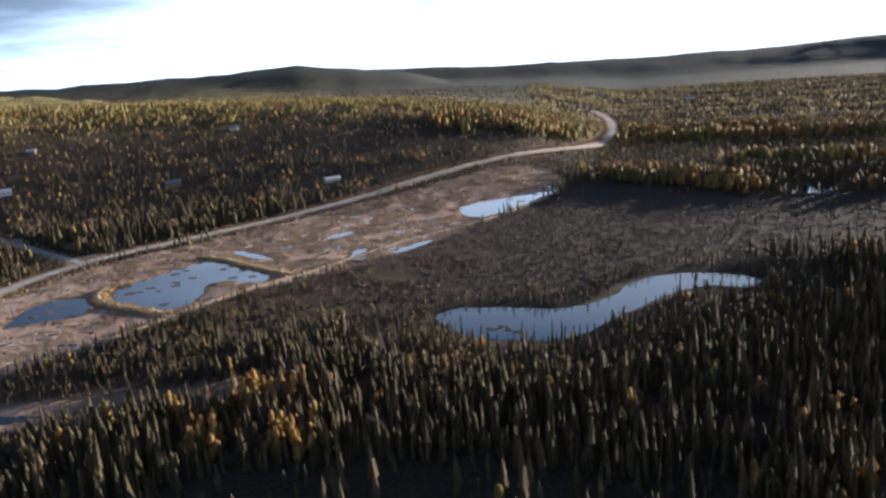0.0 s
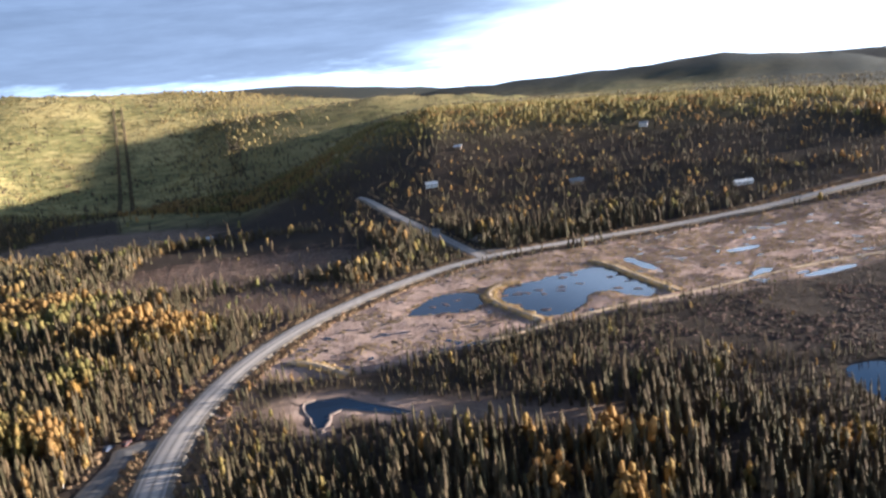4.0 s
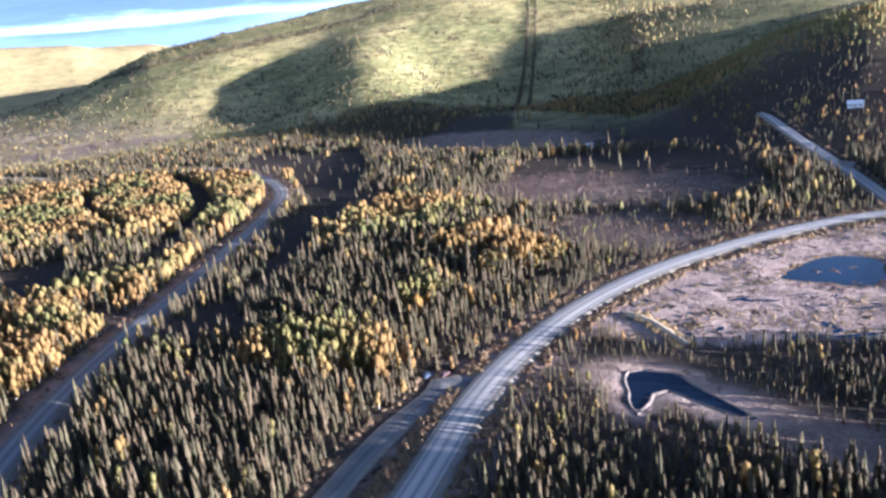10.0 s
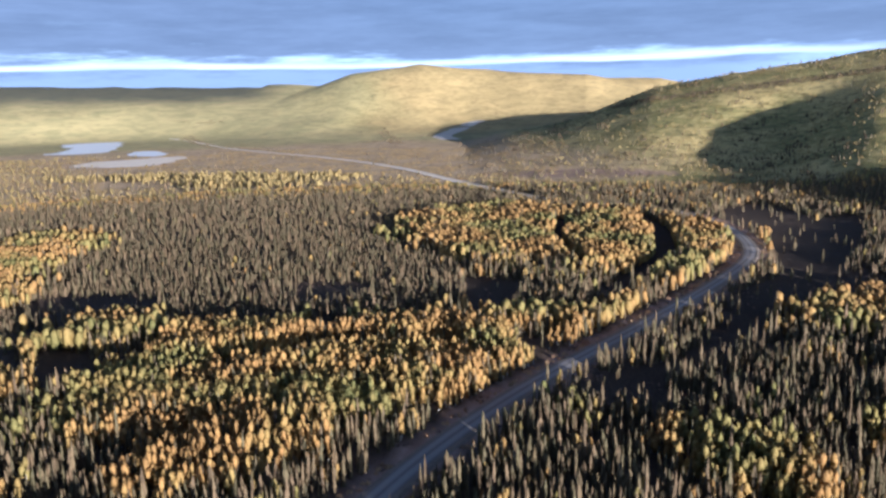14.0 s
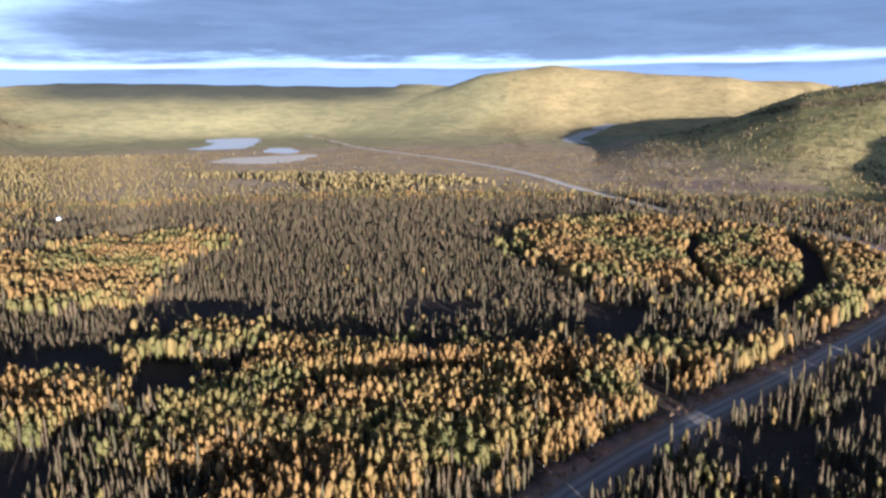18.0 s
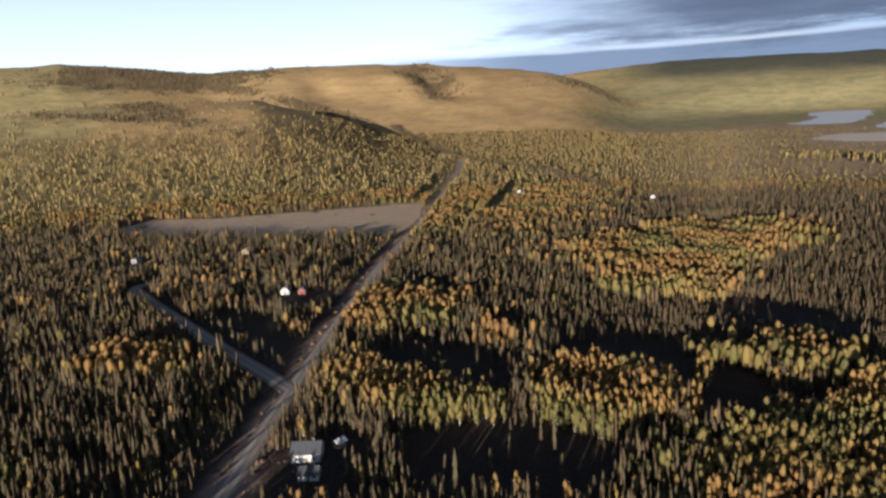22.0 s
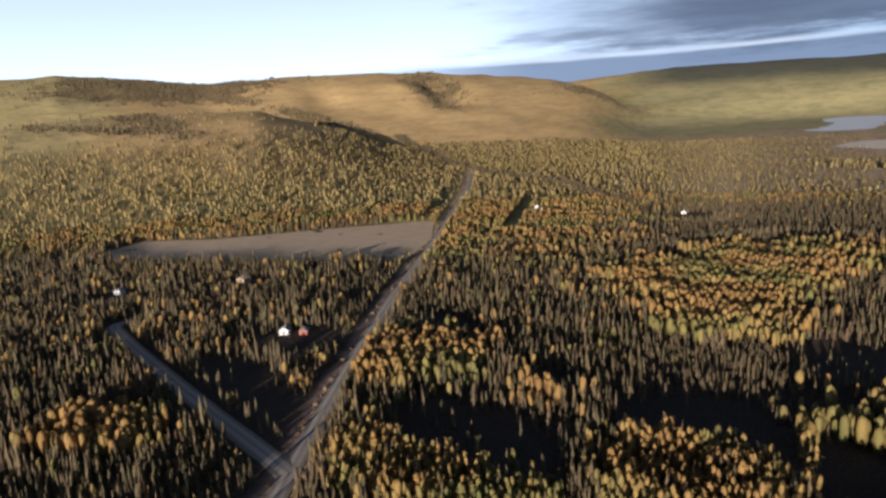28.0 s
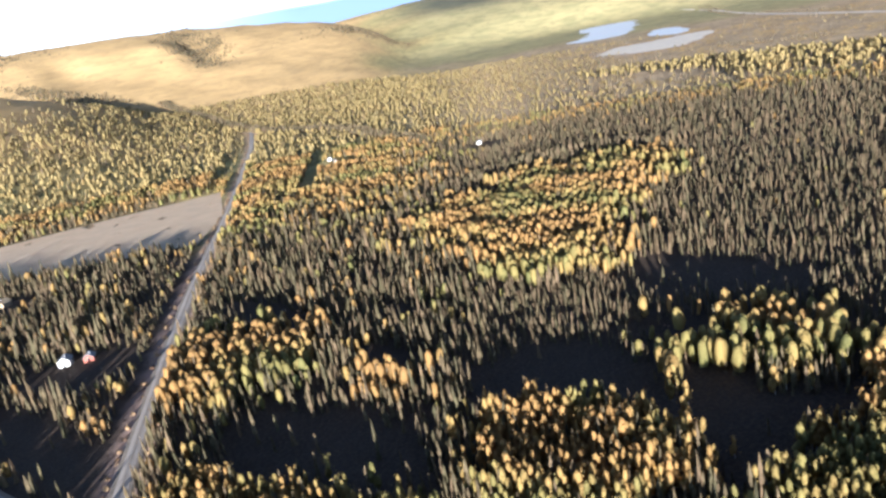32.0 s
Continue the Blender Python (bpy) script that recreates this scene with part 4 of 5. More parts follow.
def scatter(name, shapes, x, y, tall, wide, mats, label, category, seed, ground=None):
    """One joined mesh of many plants."""
    r = np.random.RandomState(seed)
    z = (ground_height(x, y) if ground is None else ground) - 0.1
    turn, pick, tint = r.uniform(0, 6.283, len(x)), r.randint(0, len(shapes), len(x)), r.uniform(0, 1, len(x))
    lean = r.normal(0, 0.03, (len(x), 2))
    V, F, MI, TI, base = [], [], [], [], 0
    for k, (trunk, crown) in enumerate(shapes):
        sel = np.where(pick == k)[0]
        if not len(sel):
            continue
        tv = np.array(trunk[0] + crown[0], float).reshape(-1, 3)
        tf = np.array(trunk[1] + [tuple(i + len(trunk[0]) for i in f) for f in crown[1]], int)
        mi = np.r_[np.zeros(len(trunk[1]), int), np.full(len(crown[1]), len(mats) - 1)]
        c, s = np.cos(turn[sel])[:, None], np.sin(turn[sel])[:, None]
        px, py, pz = tv[:, 0] * wide[sel][:, None], tv[:, 1] * wide[sel][:, None], tv[:, 2] * tall[sel][:, None]
        qx, qy = px * c - py * s + x[sel][:, None] + lean[sel, :1] * pz, px * s + py * c + y[sel][:, None] + lean[sel, 1:] * pz
        V.append(np.stack([qx, qy, pz + z[sel][:, None]], 2).reshape(-1, 3))
        F.append((tf[None] + (base + np.arange(len(sel)) * len(tv))[:, None, None]).reshape(-1, 3))
        MI.append(np.tile(mi, len(sel)))
        TI.append(np.repeat(tint[sel], len(tv)))
        base += len(sel) * len(tv)
    if not V:
        return None
    me = mesh_from(name, np.concatenate(V), np.concatenate(F), mats, np.concatenate(TI), smooth_faces="spruce" not in name, mat_index=np.concatenate(MI))
    return tagged(new(name, me), label, category, kind="stuff")


def forest_at(x, y):
    """Density, share of birch and growth of the forest at places on the plan."""
    az, d = heading_of(x, y)
    n1, n2 = wave(x, y, 70, 31), wave(x, y, 24, 32)
    dens = 0.86 + 0.18 * n1 + 0.15 * n2
    birch = (0.03 + 0.12 * np.clip(n1 + n2, 0, 1)) * (0.4 + 0.6 * smooth(10, 60, az))
    grow = 1 + 0.18 * n1
    # uneven edges: single trees stray over them
    stray = np.modf(np.sin(x * 12.9898 + y * 78.233) * 43758.5453)[0]
    astray = np.modf(np.sin(x * 39.346 + y * 11.135) * 24634.6345)[0]
    loose = 6 + 16 * smooth(380, 560, d)
    sx, sy = x + loose * (stray + 0.8 * n2), y + loose * (astray + 0.8 * n1)
    stand = in_ellipses(sx, sy, STANDS)
    for p in STAND_AREAS:
        stand = np.where(inside(sx, sy, p), np.maximum(stand, 0.3), stand)
    birch = np.where(stand > 0, np.maximum(birch, 0.52 + 0.32 * smooth(0, 0.2, stand)), birch)
    dens = np.where(stand > 0, np.where(d < 430, 0.92, 0.97), dens)
    grow = np.where(stand > 0.05, grow * 1.22, grow)
    low = (az > 95) & (az < 135) & (d > 430)
    grow = np.where(low & (stand <= 0), 0.72, grow)
    gaps = smooth(0.22, 0.5, wave(x, y, 36, 39) + 0.5 * wave(x, y, 13, 40)) * (stand <= 0.1) * (d < 720) * np.where(low, 0.35, 0.85)
    dens = dens * (1 - gaps)
    birch = np.where(low & (stand <= 0), birch * 0.12, birch)
    gold = golden(x, y)
    birch = np.maximum(birch, gold * (0.62 + 0.3 * n1) * (1 - 0.7 * smooth(8, -8, az)))
    slope = smooth(48, 58, az) * smooth(100, 90, az) * smooth(1000, 1200, d)
    clump = smooth(-0.15, 0.35, wave(x, y, 130, 35) + 0.8 * wave(x, y, 48, 36))
    dens = dens * (1 - slope * (0.75 - 0.65 * clump))
    birch = np.where(slope > 0.5, birch * (1 - 0.35 * clump), birch)
    grow = grow * (1 - 0.5 * slope)
    birch = np.where((az > 138) & (d > 680), np.maximum(birch, gold * np.clip(0.76 + 0.45 * n1 + 0.3 * n2, 0.3, 0.97)), birch)
    birch = birch * (1 - 0.85 * smooth(2, -8, az) * smooth(1050, 1200, d))
    bog = in_ellipses(x, y, BOG)
    dens = np.where(bog > 0, dens * (1 - 0.62 * smooth(0.1, 0.5, bog)) + 0.12 * n2, dens)
    grow = np.where(bog > 0, grow * (1 - 0.62 * smooth(0, 0.3, bog)), grow)
    dens = np.where(in_ellipses(x, y, CLEARINGS, 0.5) > -0.18, 0.03, dens)
    for p in HOLLOWS:
        dens = np.where(inside(x + 3 * n2 + 3.5 * stray, y + 3 * n1 + 3.5 * astray, p), 0.02, dens)
    north = smooth(51, 39, az) * (az > -45) * smooth(540, 620, d - 70 * smooth(-4, -12, az)) * (stand <= 0)
    cluster = smooth(0.25, 0.6, wave(x, y, 55, 37) + 0.5 * wave(x, y, 20, 38))
    birch = birch + north * (0.05 + 0.28 * cluster * smooth(1000, 700, d) + 0.6 * smooth(780, 900, d) * smooth(1350, 1050, d) * (1 - 0.6 * smooth(0, -14, az)) - birch)
    dens = dens * (1 - north * smooth(-14, -2, az) * np.clip(0.5 - 0.35 * n1, 0, 1))
    grow = grow * (1 - 0.5 * north)
    open_heath = inside(x + 5 * n2, y + 5 * n1, HEATH) * smooth(-130, 10, x)
    dens = dens * (1 - 0.93 * open_heath)
    grow = grow * (1 - 0.55 * open_heath)
    heath = smooth(0, 0.3, in_ellipses(x, y, LOW_HEATH))
    grow = grow * (1 - 0.55 * heath)
    dens = dens * (1 - 0.25 * heath)
    stunted = smooth(62, 40, far_from(x, y, [(-205, 245), (-150, 292), (-90, 365), (0, 470)]))
    stunted = np.maximum(stunted, smooth(48, 30, far_from(x, y, HIGHWAY)) * (y > 80) * (y < 480))
    grow = grow * (1 - 0.38 * stunted)
    screen = far_from(x, y, [(hx + 34, hy + 31) for hx, hy in HIGHWAY[::4]]) < 27
    screen = screen & (y > 40) & (y < 180)
    dens = np.where(screen, 1.0, dens)
    grow = np.where(screen, 0.85, grow)
    bare = smooth(80, 100, az) * smooth(134, 119, az) * smooth(1120, 1400, d + 90 * n1) * (stand <= 0)
    dens = dens * (1 - 0.97 * bare)
    birch = birch * (1 - 0.9 * bare)
    hill = np.where((az > 138) & (d > 1200), height(x, y), 0)
    dens = dens * (1 - 0.93 * smooth(50, 112, hill + 22 * n1 + 14 * n2))
    inm = inside(x, y, MARSH)
    dens = np.where(inm, 0, dens)
    dens = np.where(inside(x, y, FIELD) | inside(x, y, FLATS), 0, dens)
    for k in PONDS:
        a = np.array(PONDS[k])
        near = (np.abs(x - a[:, 0].mean()) < 700) & (np.abs(y - a[:, 1].mean()) < 700)
        if near.any():
            p = PONDS[k]
            bad = np.zeros(np.shape(x), bool)
            bad[near] = inside(x[near], y[near], p) | (far_from(x[near], y[near], p + p[:1]) < (3.5 if k != "tarn" else 6))
            dens = np.where(bad, 0, dens)
    shore = PONDS["long"]
    near = far_from(x, y, shore + shore[:1]) < 38
    grow = np.where(near, np.where(y > 296 + 0.36 * (x + 30), 0.42, 0.62), grow)
    near = np.hypot(x + 182, y - 214) < 48
    grow = np.where(near, grow * 0.62, grow)
    grow = np.where(far_from(x, y, [(ax + 9, ay - 6) for ax, ay in EAST_SIDE]) < 15, grow * 0.6, grow)
    for line, w in ((HIGHWAY, 14), (SIDE_ROAD, 9), (BEND_ROAD, 13), (STRAIGHT, 6), (SPUR, 7.5), (PULLOUT, 9), (EAST_SIDE, 6.5), (LANE, 8), (FAR_TRACK, 12), (CREEKS[0], 8), (CREEKS[1], 9), (CUT_LINE, 6), (TARN_STRIP, 9), (GAPS[0], 9), (GAPS[1], 5)):
        dens = np.where(far_from(x, y, line) < w, 0, dens)
    for p in PADS:
        dens = np.where(inside(x, y, p), 0, dens)
    for hx, hy, *_ in HOUSES:
        off, wide = ((6, 18), 25) if hy < -400 else ((5, 5), 17) if hy < -100 else ((0, 0), 12.5)
        dens = np.where(np.hypot(x - hx - off[0], y - hy - off[1]) < wide, 0, dens)
    return dens, np.clip(birch, 0, 1), grow


rng = np.random.RandomState(7)


def jittered(lo, hi, step, ahead, behind=False):
    """Places in a ring between two distances, spread unevenly."""
    g = np.arange(-hi, hi, step)
    X, Y = np.meshgrid(g, g)
    x, y = (X + rng.uniform(-0.5, 0.5, X.shape) * step).ravel(), (Y + rng.uniform(-0.5, 0.5, X.shape) * step).ravel()
    d = np.hypot(x, y)
    az = np.degrees(np.arctan2(-x, y))
    az = np.where(az < -120, az + 360, az)
    keep = (d >= lo) & (d < hi) & ((az > ahead[0]) & (az < ahead[1]) if not behind else (az <= ahead[0]) | (az >= ahead[1]))
    return x[keep] + CX, y[keep] + CY


SPRUCE_NEAR, SPRUCE_MID, SPRUCE_FAR = [spruce_shape(k, 6, 6, True) for k in range(6)], [spruce_shape(20 + k, 3, 4) for k in range(5)], [spruce_shape(40 + k, 2, 4) for k in range(4)]
SPRUCE_CLOSE = [spruce_shape(80 + k, 4, 5) for k in range(7)]
SPRUCE_DOT = [spruce_shape(60 + k, 1, 4) for k in range(3)]
BIRCH_NEAR, BIRCH_MID, BIRCH_FAR = [lumpy_birch(k, 7, 6, 70) for k in range(6)], [birch_shape(20 + k, 3, 4) for k in range(6)], [birch_shape(40 + k, 2, 4) for k in range(4)]


BIRCH_FULL = [lumpy_birch(60 + k, 3, 4, 14) for k in range(8)]
BIRCH_DOT = [birch_shape(90 + k, 2, 3) for k in range(3)]


def grow_ring(lo, hi, step, ahead=(-34, 190), behind=False):
    x, y = jittered(lo, hi, step, ahead, behind)
    dens, birch, grow = forest_at(x, y)
    keep = rng.uniform(0, 1, len(x)) < dens
    x, y, birch, grow = x[keep], y[keep], birch[keep], grow[keep]
    is_b = rng.uniform(0, 1, len(x)) < birch
    tall = np.where(is_b, 9.8 * rng.uniform(0.66, 1.16, len(x)), 9.6 * rng.uniform(0.5, 1.2, len(x))) * grow
    clump = smooth(0.0, 0.6, wave(x, y, 38, 33) + 0.5 * wave(x, y, 15, 34))
    lofty = 1 + np.where(rng.uniform(0, 1, len(x)) < 0.06 + 0.22 * clump, rng.uniform(0.25, 0.8, len(x)), 0) * (~is_b & (birch < 0.4))
    wide = tall * rng.uniform(0.85, 1.2, len(x)) * np.where(is_b, 1.34, 1.0) * lofty ** 0.15
    tall = tall * lofty
    return x, y, is_b, tall, wide


def tree_thing(kind, shape, mats):
    base = new(kind)
    for nm, part_shape, m in (("trunk", shape[0], mats[0]), ("crown", shape[1], mats[1])):
        me = bpy.data.meshes.new(nm)
        me.from_pydata(part_shape[0], [], part_shape[1])
        me.materials.append(m)
        me.polygons.foreach_set("use_smooth", np.full(len(me.polygons), kind == "birch_tree"))
        new(nm, me).parent = base
    return base


def near_trees(kind, shapes, mats, x, y, tall, wide, label, group):
    things = [tagged(tree_thing(kind, s, mats), label, kind.split("_")[0], group) for s in shapes]
    z = ground_height(x, y) - 0.1
    for k in range(len(x)):
        m = Matrix.Translation((x[k], y[k], z[k])) @ pose(0, 0, 0, 0, 0, (k * 77) % 360)
        m = m @ Matrix.Diagonal((wide[k], wide[k], tall[k], 1))
        if k < len(things):
            things[k].matrix_basis = m
        else:
            copy_thing(things[k % len(things)], Matrix.Identity(4)).matrix_basis = m


x, y, is_b, tall, wide = grow_ring(135, 400, 2.55, (-62, 190))
dist = far_from(x, y, [(0, 60), (-90, 60), (-140, -40)])
rank = np.argsort(np.where(dist < 170, 1e6, dist))
single_s, single_b = [i for i in rank if not is_b[i]][:290], [i for i in rank if is_b[i]][:290]
near_trees("spruce_tree", SPRUCE_NEAR, (M_BARK, M_SPRUCE), x[single_s], y[single_s], tall[single_s], wide[single_s], "narrow dark green spruce standing in the forest", "spruces")
near_trees("birch_tree", BIRCH_NEAR, (M_WHITE_BARK, M_BIRCH), x[single_b], y[single_b], tall[single_b], wide[single_b], "golden autumn birch standing among spruces", "birches")
BROAD = [(-75, 219, 10, 2.4), (-78, 231, 8, 2.0), (-105, 219, 8, 2.2), (-13, 263, 8, 2.1)]
BROAD += [(70 + 3.2 * k + 7 * math.sin(5 * k), 712 - 5.2 * k + 9 * math.cos(7 * k), 9 + 2.5 * math.sin(3 * k), 4.6) for k in range(32)]
BROAD += [(-303, 183, 11, 4.5), (-304, 189, 10, 4), (-278, 143, 9, 4.5), (-273, 146, 9, 4), (-267, 152, 10, 4), (-282, 123, 9, 5), (-276, 133, 9, 4), (-279, 115, 8, 4), (-318, 195, 8, 4), (-325, 231, 9, 4.5), (-103, 210, 9, 3.5)]
BROAD += [(-321, -214, 9, 6), (-306, -205, 8, 5), (-296, -180, 9, 6), (-283, -190, 8, 5.5), (-308, -162, 9, 5), (-222, -272, 9, 5), (-230, -262, 8, 5), (-216, -258, 9, 5), (-324, -107, 7, 4), (-313, -101, 7, 4)]
b = np.array(BROAD, float).T
near_trees("birch_tree", BIRCH_NEAR, (M_WHITE_BARK, M_GOLD), b[0], b[1], b[2], b[3] / 0.26, "broad bright golden birch above low spruces", "birches")
rest = np.ones(len(x), bool)
rest[single_s + single_b] = False
WOODS = ("dense forest of narrow dark spruces", "golden birches in autumn colour")


def plant(x, y, is_b, tall, wide, spruces, birches, seed, more=1.0, leaves=M_BIRCH):
    for k, name, shapes, mats, label in ((~is_b, "spruce_forest", spruces, [M_BARK, M_SPRUCE], WOODS[0]), (is_b, "birch_grove", birches, [M_WHITE_BARK, leaves], WOODS[1])):
        scatter(name, shapes, x[k], y[k], tall[k], wide[k] * more, mats, label, "forest", seed)
        seed += 1


plant(x[rest], y[rest], is_b[rest], tall[rest], wide[rest], SPRUCE_CLOSE, BIRCH_FULL, 1)
plant(*grow_ring(0, 135, 6.0, (-200, 400)), SPRUCE_MID, BIRCH_MID, 3)
plant(*grow_ring(135, 420, 6.0, (-62, 190), True), SPRUCE_MID, BIRCH_MID, 23)
plant(*grow_ring(400, 720, 3.15), SPRUCE_MID, BIRCH_MID, 5)
plant(*grow_ring(720, 1150, 4.2), SPRUCE_FAR, BIRCH_FAR, 7, 1.3)
plant(*grow_ring(1150, 2300, 10.2), SPRUCE_DOT, BIRCH_DOT, 9, 1.8, M_FAR_BIRCH)

# birches in full colour along the crest of the northern slope
X, Y = np.meshgrid(np.arange(-1000, 620, 6.5), np.arange(750, 1250, 6.5))
x, y = (X + rng.uniform(-3, 3, X.shape)).ravel(), (Y + rng.uniform(-3, 3, X.shape)).ravel()
az, d = heading_of(x, y)
k = (az > -32) & (az < 54) & (d > 860 + 60 * wave(x, y, 120, 95)) & (d < 1180) & (wave(x, y, 75, 96) + 0.6 * wave(x, y, 26, 97) > -0.02 + 0.3 * smooth(-4, -12, az)) & (far_from(x, y, HIGHWAY) > 14)
t = rng.uniform(4, 9, k.sum())
scatter("birch_grove", BIRCH_FAR, x[k], y[k], t, t * 1.6, [M_WHITE_BARK, M_CREST], "bright golden birches along a ridge crest", "forest", 33)

# strips of golden birch and dark spruce across the northern plain
X, Y = np.meshgrid(np.arange(60, 1100, 8.5), np.arange(1120, 2400, 8.5))
x, y = (X + rng.uniform(-4, 4, X.shape)).ravel(), (Y + rng.uniform(-4, 4, X.shape)).ravel()
az, d = heading_of(x, y)
strip = wave(0.28 * x, y + 0.12 * x, 105, 101) + 0.5 * wave(x, y, 60, 102)
open_land = (az > -31) & (az < -3) & (d > 1190) & (d < 2350) & (far_from(x, y, HIGHWAY) > 14) & (np.hypot(x - 386, y - 1667) > 22)
t = rng.uniform(4.5, 9, len(x))
k = open_land & (strip > 0.12)
scatter("birch_grove", BIRCH_DOT, x[k], y[k], t[k], t[k] * 1.9, [M_WHITE_BARK, M_CREST], "strips of golden birch across a far plain", "forest", 41)
k = open_land & (strip < 0.02) & (rng.uniform(0, 1, len(x)) < 0.85)
scatter("spruce_forest", SPRUCE_DOT, x[k], y[k], t[k], t[k] * 2.0, [M_BARK, M_SPRUCE], "dark spruces between strips of birch", "forest", 42)

# dark woods on the far hills, most added in place of shaded gullies and flanks
WOODS_AND_SHADE = [(-1570, -2720, 340, 100, 70), (-620, -3170, 450, 240, 4), (-985, -2470, 260, 50, 103), (-300, -1930, 250, 50, 132), (-820, -2980, 190, 70, 122), (-200, -1150, 240, 55, 100), (-2270, -2500, 330, 80, 14), (-380, -2150, 420, 60, 98)]
g = np.arange(-3700, -1500, 9.0)
X, Y = np.meshgrid(np.arange(-2400, 300, 9.0), g)
x, y = (X + rng.uniform(-6, 6, X.shape)).ravel(), (Y + rng.uniform(-6, 6, X.shape)).ravel()
k = in_ellipses(x, y, WOODS_AND_SHADE, 0.4) + 0.35 * wave(x, y, 130, 98) > 0.06
x, y = x[k], y[k]
t = rng.uniform(4, 9, len(x))
scatter("spruce_forest", SPRUCE_DOT, x, y, t, t * 4.2, [M_BARK, M_SPRUCE], "dark woods on a far hill, partly standing in for shade", "forest", 21)



def beside(line, lo, hi, spacing, seed):
    """Places on both sides of a line."""
    r = np.random.RandomState(seed)
    p = np.array(line, float)
    along = np.r_[0, np.cumsum(np.hypot(*np.diff(p, axis=0).T))]
    s = r.uniform(0, along[-1], int(along[-1] / spacing))
    q = np.stack([np.interp(s, along, p[:, k]) for k in (0, 1)], 1)
    t = np.stack([np.interp(s + 2, along, p[:, k]) for k in (0, 1)], 1) - q
    t /= np.linalg.norm(t, axis=1)[:, None] + 1e-9
    off = r.uniform(lo, hi, len(s)) * np.where(r.rand(len(s)) < 0.5, -1, 1)
    x, y = q[:, 0] + t[:, 1] * off, q[:, 1] - t[:, 0] * off
    clear = np.ones(len(x), bool)
    for other in ROADS:
        clear &= far_from(x, y, other) > min(lo - 0.5, 6.2)
    return x[clear], y[clear]


# clumps of dark spruce dotted over the west hill
X, Y = np.meshgrid(np.arange(-2500, -800, 9.0), np.arange(-100, 1500, 9.0))
x, y = (X + rng.uniform(-4, 4, X.shape)).ravel(), (Y + rng.uniform(-4, 4, X.shape)).ravel()
az, d = heading_of(x, y)
k = (az > 50) & (az < 96) & (d > 1080) & (d < 2350) & (wave(x, y, 85, 91) + 0.9 * wave(x, y, 30, 92) > 0.62)
t = rng.uniform(5, 9, k.sum())
scatter("spruce_forest", SPRUCE_DOT, x[k], y[k], t, t * 2.6, [M_BARK, M_SPRUCE], "dark spruce clumps dotted over a golden hill", "forest", 31)

# low golden and olive scrub over the west hill
X, Y = np.meshgrid(np.arange(-2300, -800, 13.0), np.arange(-50, 1500, 13.0))
x, y = (X + rng.uniform(-8, 8, X.shape)).ravel(), (Y + rng.uniform(-8, 8, X.shape)).ravel()
az, d = heading_of(x, y)
k = (az > 46) & (az < 96) & (d > 1050) & (d < 2250) & (wave(x, y, 110, 99) + 0.9 * wave(x, y, 34, 100) + rng.uniform(-0.4, 0.4, len(x)) > 0.0) & (far_from(x, y, CUT_LINE) > 12)
t = rng.uniform(1.6, 4.2, k.sum())
scatter("hill_scrub", [bush_shape(50 + j, 2) for j in range(4)], x[k], y[k], t, t * 1.7, [M_CREST], "low golden scrub dotted over a hill", "shrub", 39)

# tall spruces along the edges of the cut line and the gully on the west hill
# the third line's spruces stand in for the shade of a terrace edge
for k, (line, lo, hi, gap) in enumerate(((CUT_LINE, 6, 11, 1.3), (GULLY, 0, 11, 2.2), (TERRACE_SHADE, 0, 26, 0.6), (LOW_BELT, 0, 95, 1.3), (CREEKS[1], 0, 13, 0.9), (CREEKS[0], 3, 10, 1.2), *((p, 4, 22, 3.5) for p in PLAIN_BELTS))):
    x, y = beside(line, lo, hi, gap, 61 + k)
    t = rng.uniform(4, 7, len(x)) if k > 1 and line not in CREEKS else rng.uniform(8, 12, len(x))
    scatter("spruce_forest", SPRUCE_DOT, x, y, t, t * (2.4 if k > 1 else 1.5), [M_BARK, M_SPRUCE], "dark spruces in a line across open land and in place of an edge's shade", "forest", 25 + k)

# ---- shrubs and grass ----
BUSH, TUFT = [bush_shape(k, 3) for k in range(5)], [bush_shape(30 + k, 2) for k in range(4)]


X = [beside(line, lo, hi, gap, k) for k, (line, lo, hi, gap) in enumerate(((HIGHWAY, 7.6, 13.5, 0.19), (SIDE_ROAD, 6.5, 9, 1.0), (BEND_ROAD, 7.5, 11, 2.0), (STRAIGHT, 5, 7, 3.5), (PULLOUT, 7.5, 10, 1.2)))]
x, y = np.concatenate([a for a, b in X]), np.concatenate([b for a, b in X])
t = rng.uniform(0.8, 2.6, len(x))
scatter("roadside_willows", BUSH, x, y, t, t * 0.95, [M_SHRUB], "orange and tan willow shrubs along a road", "shrub", 11)


p = rounded([(-229, 163), (-214, 146), (-200, 131), (-184, 115), (-166, 99)])
x, y = beside(p, 0.0, 2.6, 0.3, 71)
t = rng.uniform(0.8, 2.8, len(x))
scatter("roadside_willows", BUSH, x, y, t, t * 0.9, [M_SHRUB], "hedge of tan willows beside the pullout", "shrub", 18)


def spread(lo, hi, count, test, seed):
    r = np.random.RandomState(seed)
    x, y = r.uniform(lo[0], hi[0], count), r.uniform(lo[1], hi[1], count)
    k = test(x, y)
    return x[k], y[k]


def dry(x, y):
    ok = np.ones(len(x), bool)
    for k in NEAR_PONDS:
        ok &= ~inside(x, y, PONDS[k])
    for line in ROADS:
        ok &= far_from(x, y, line) > 8
    return ok


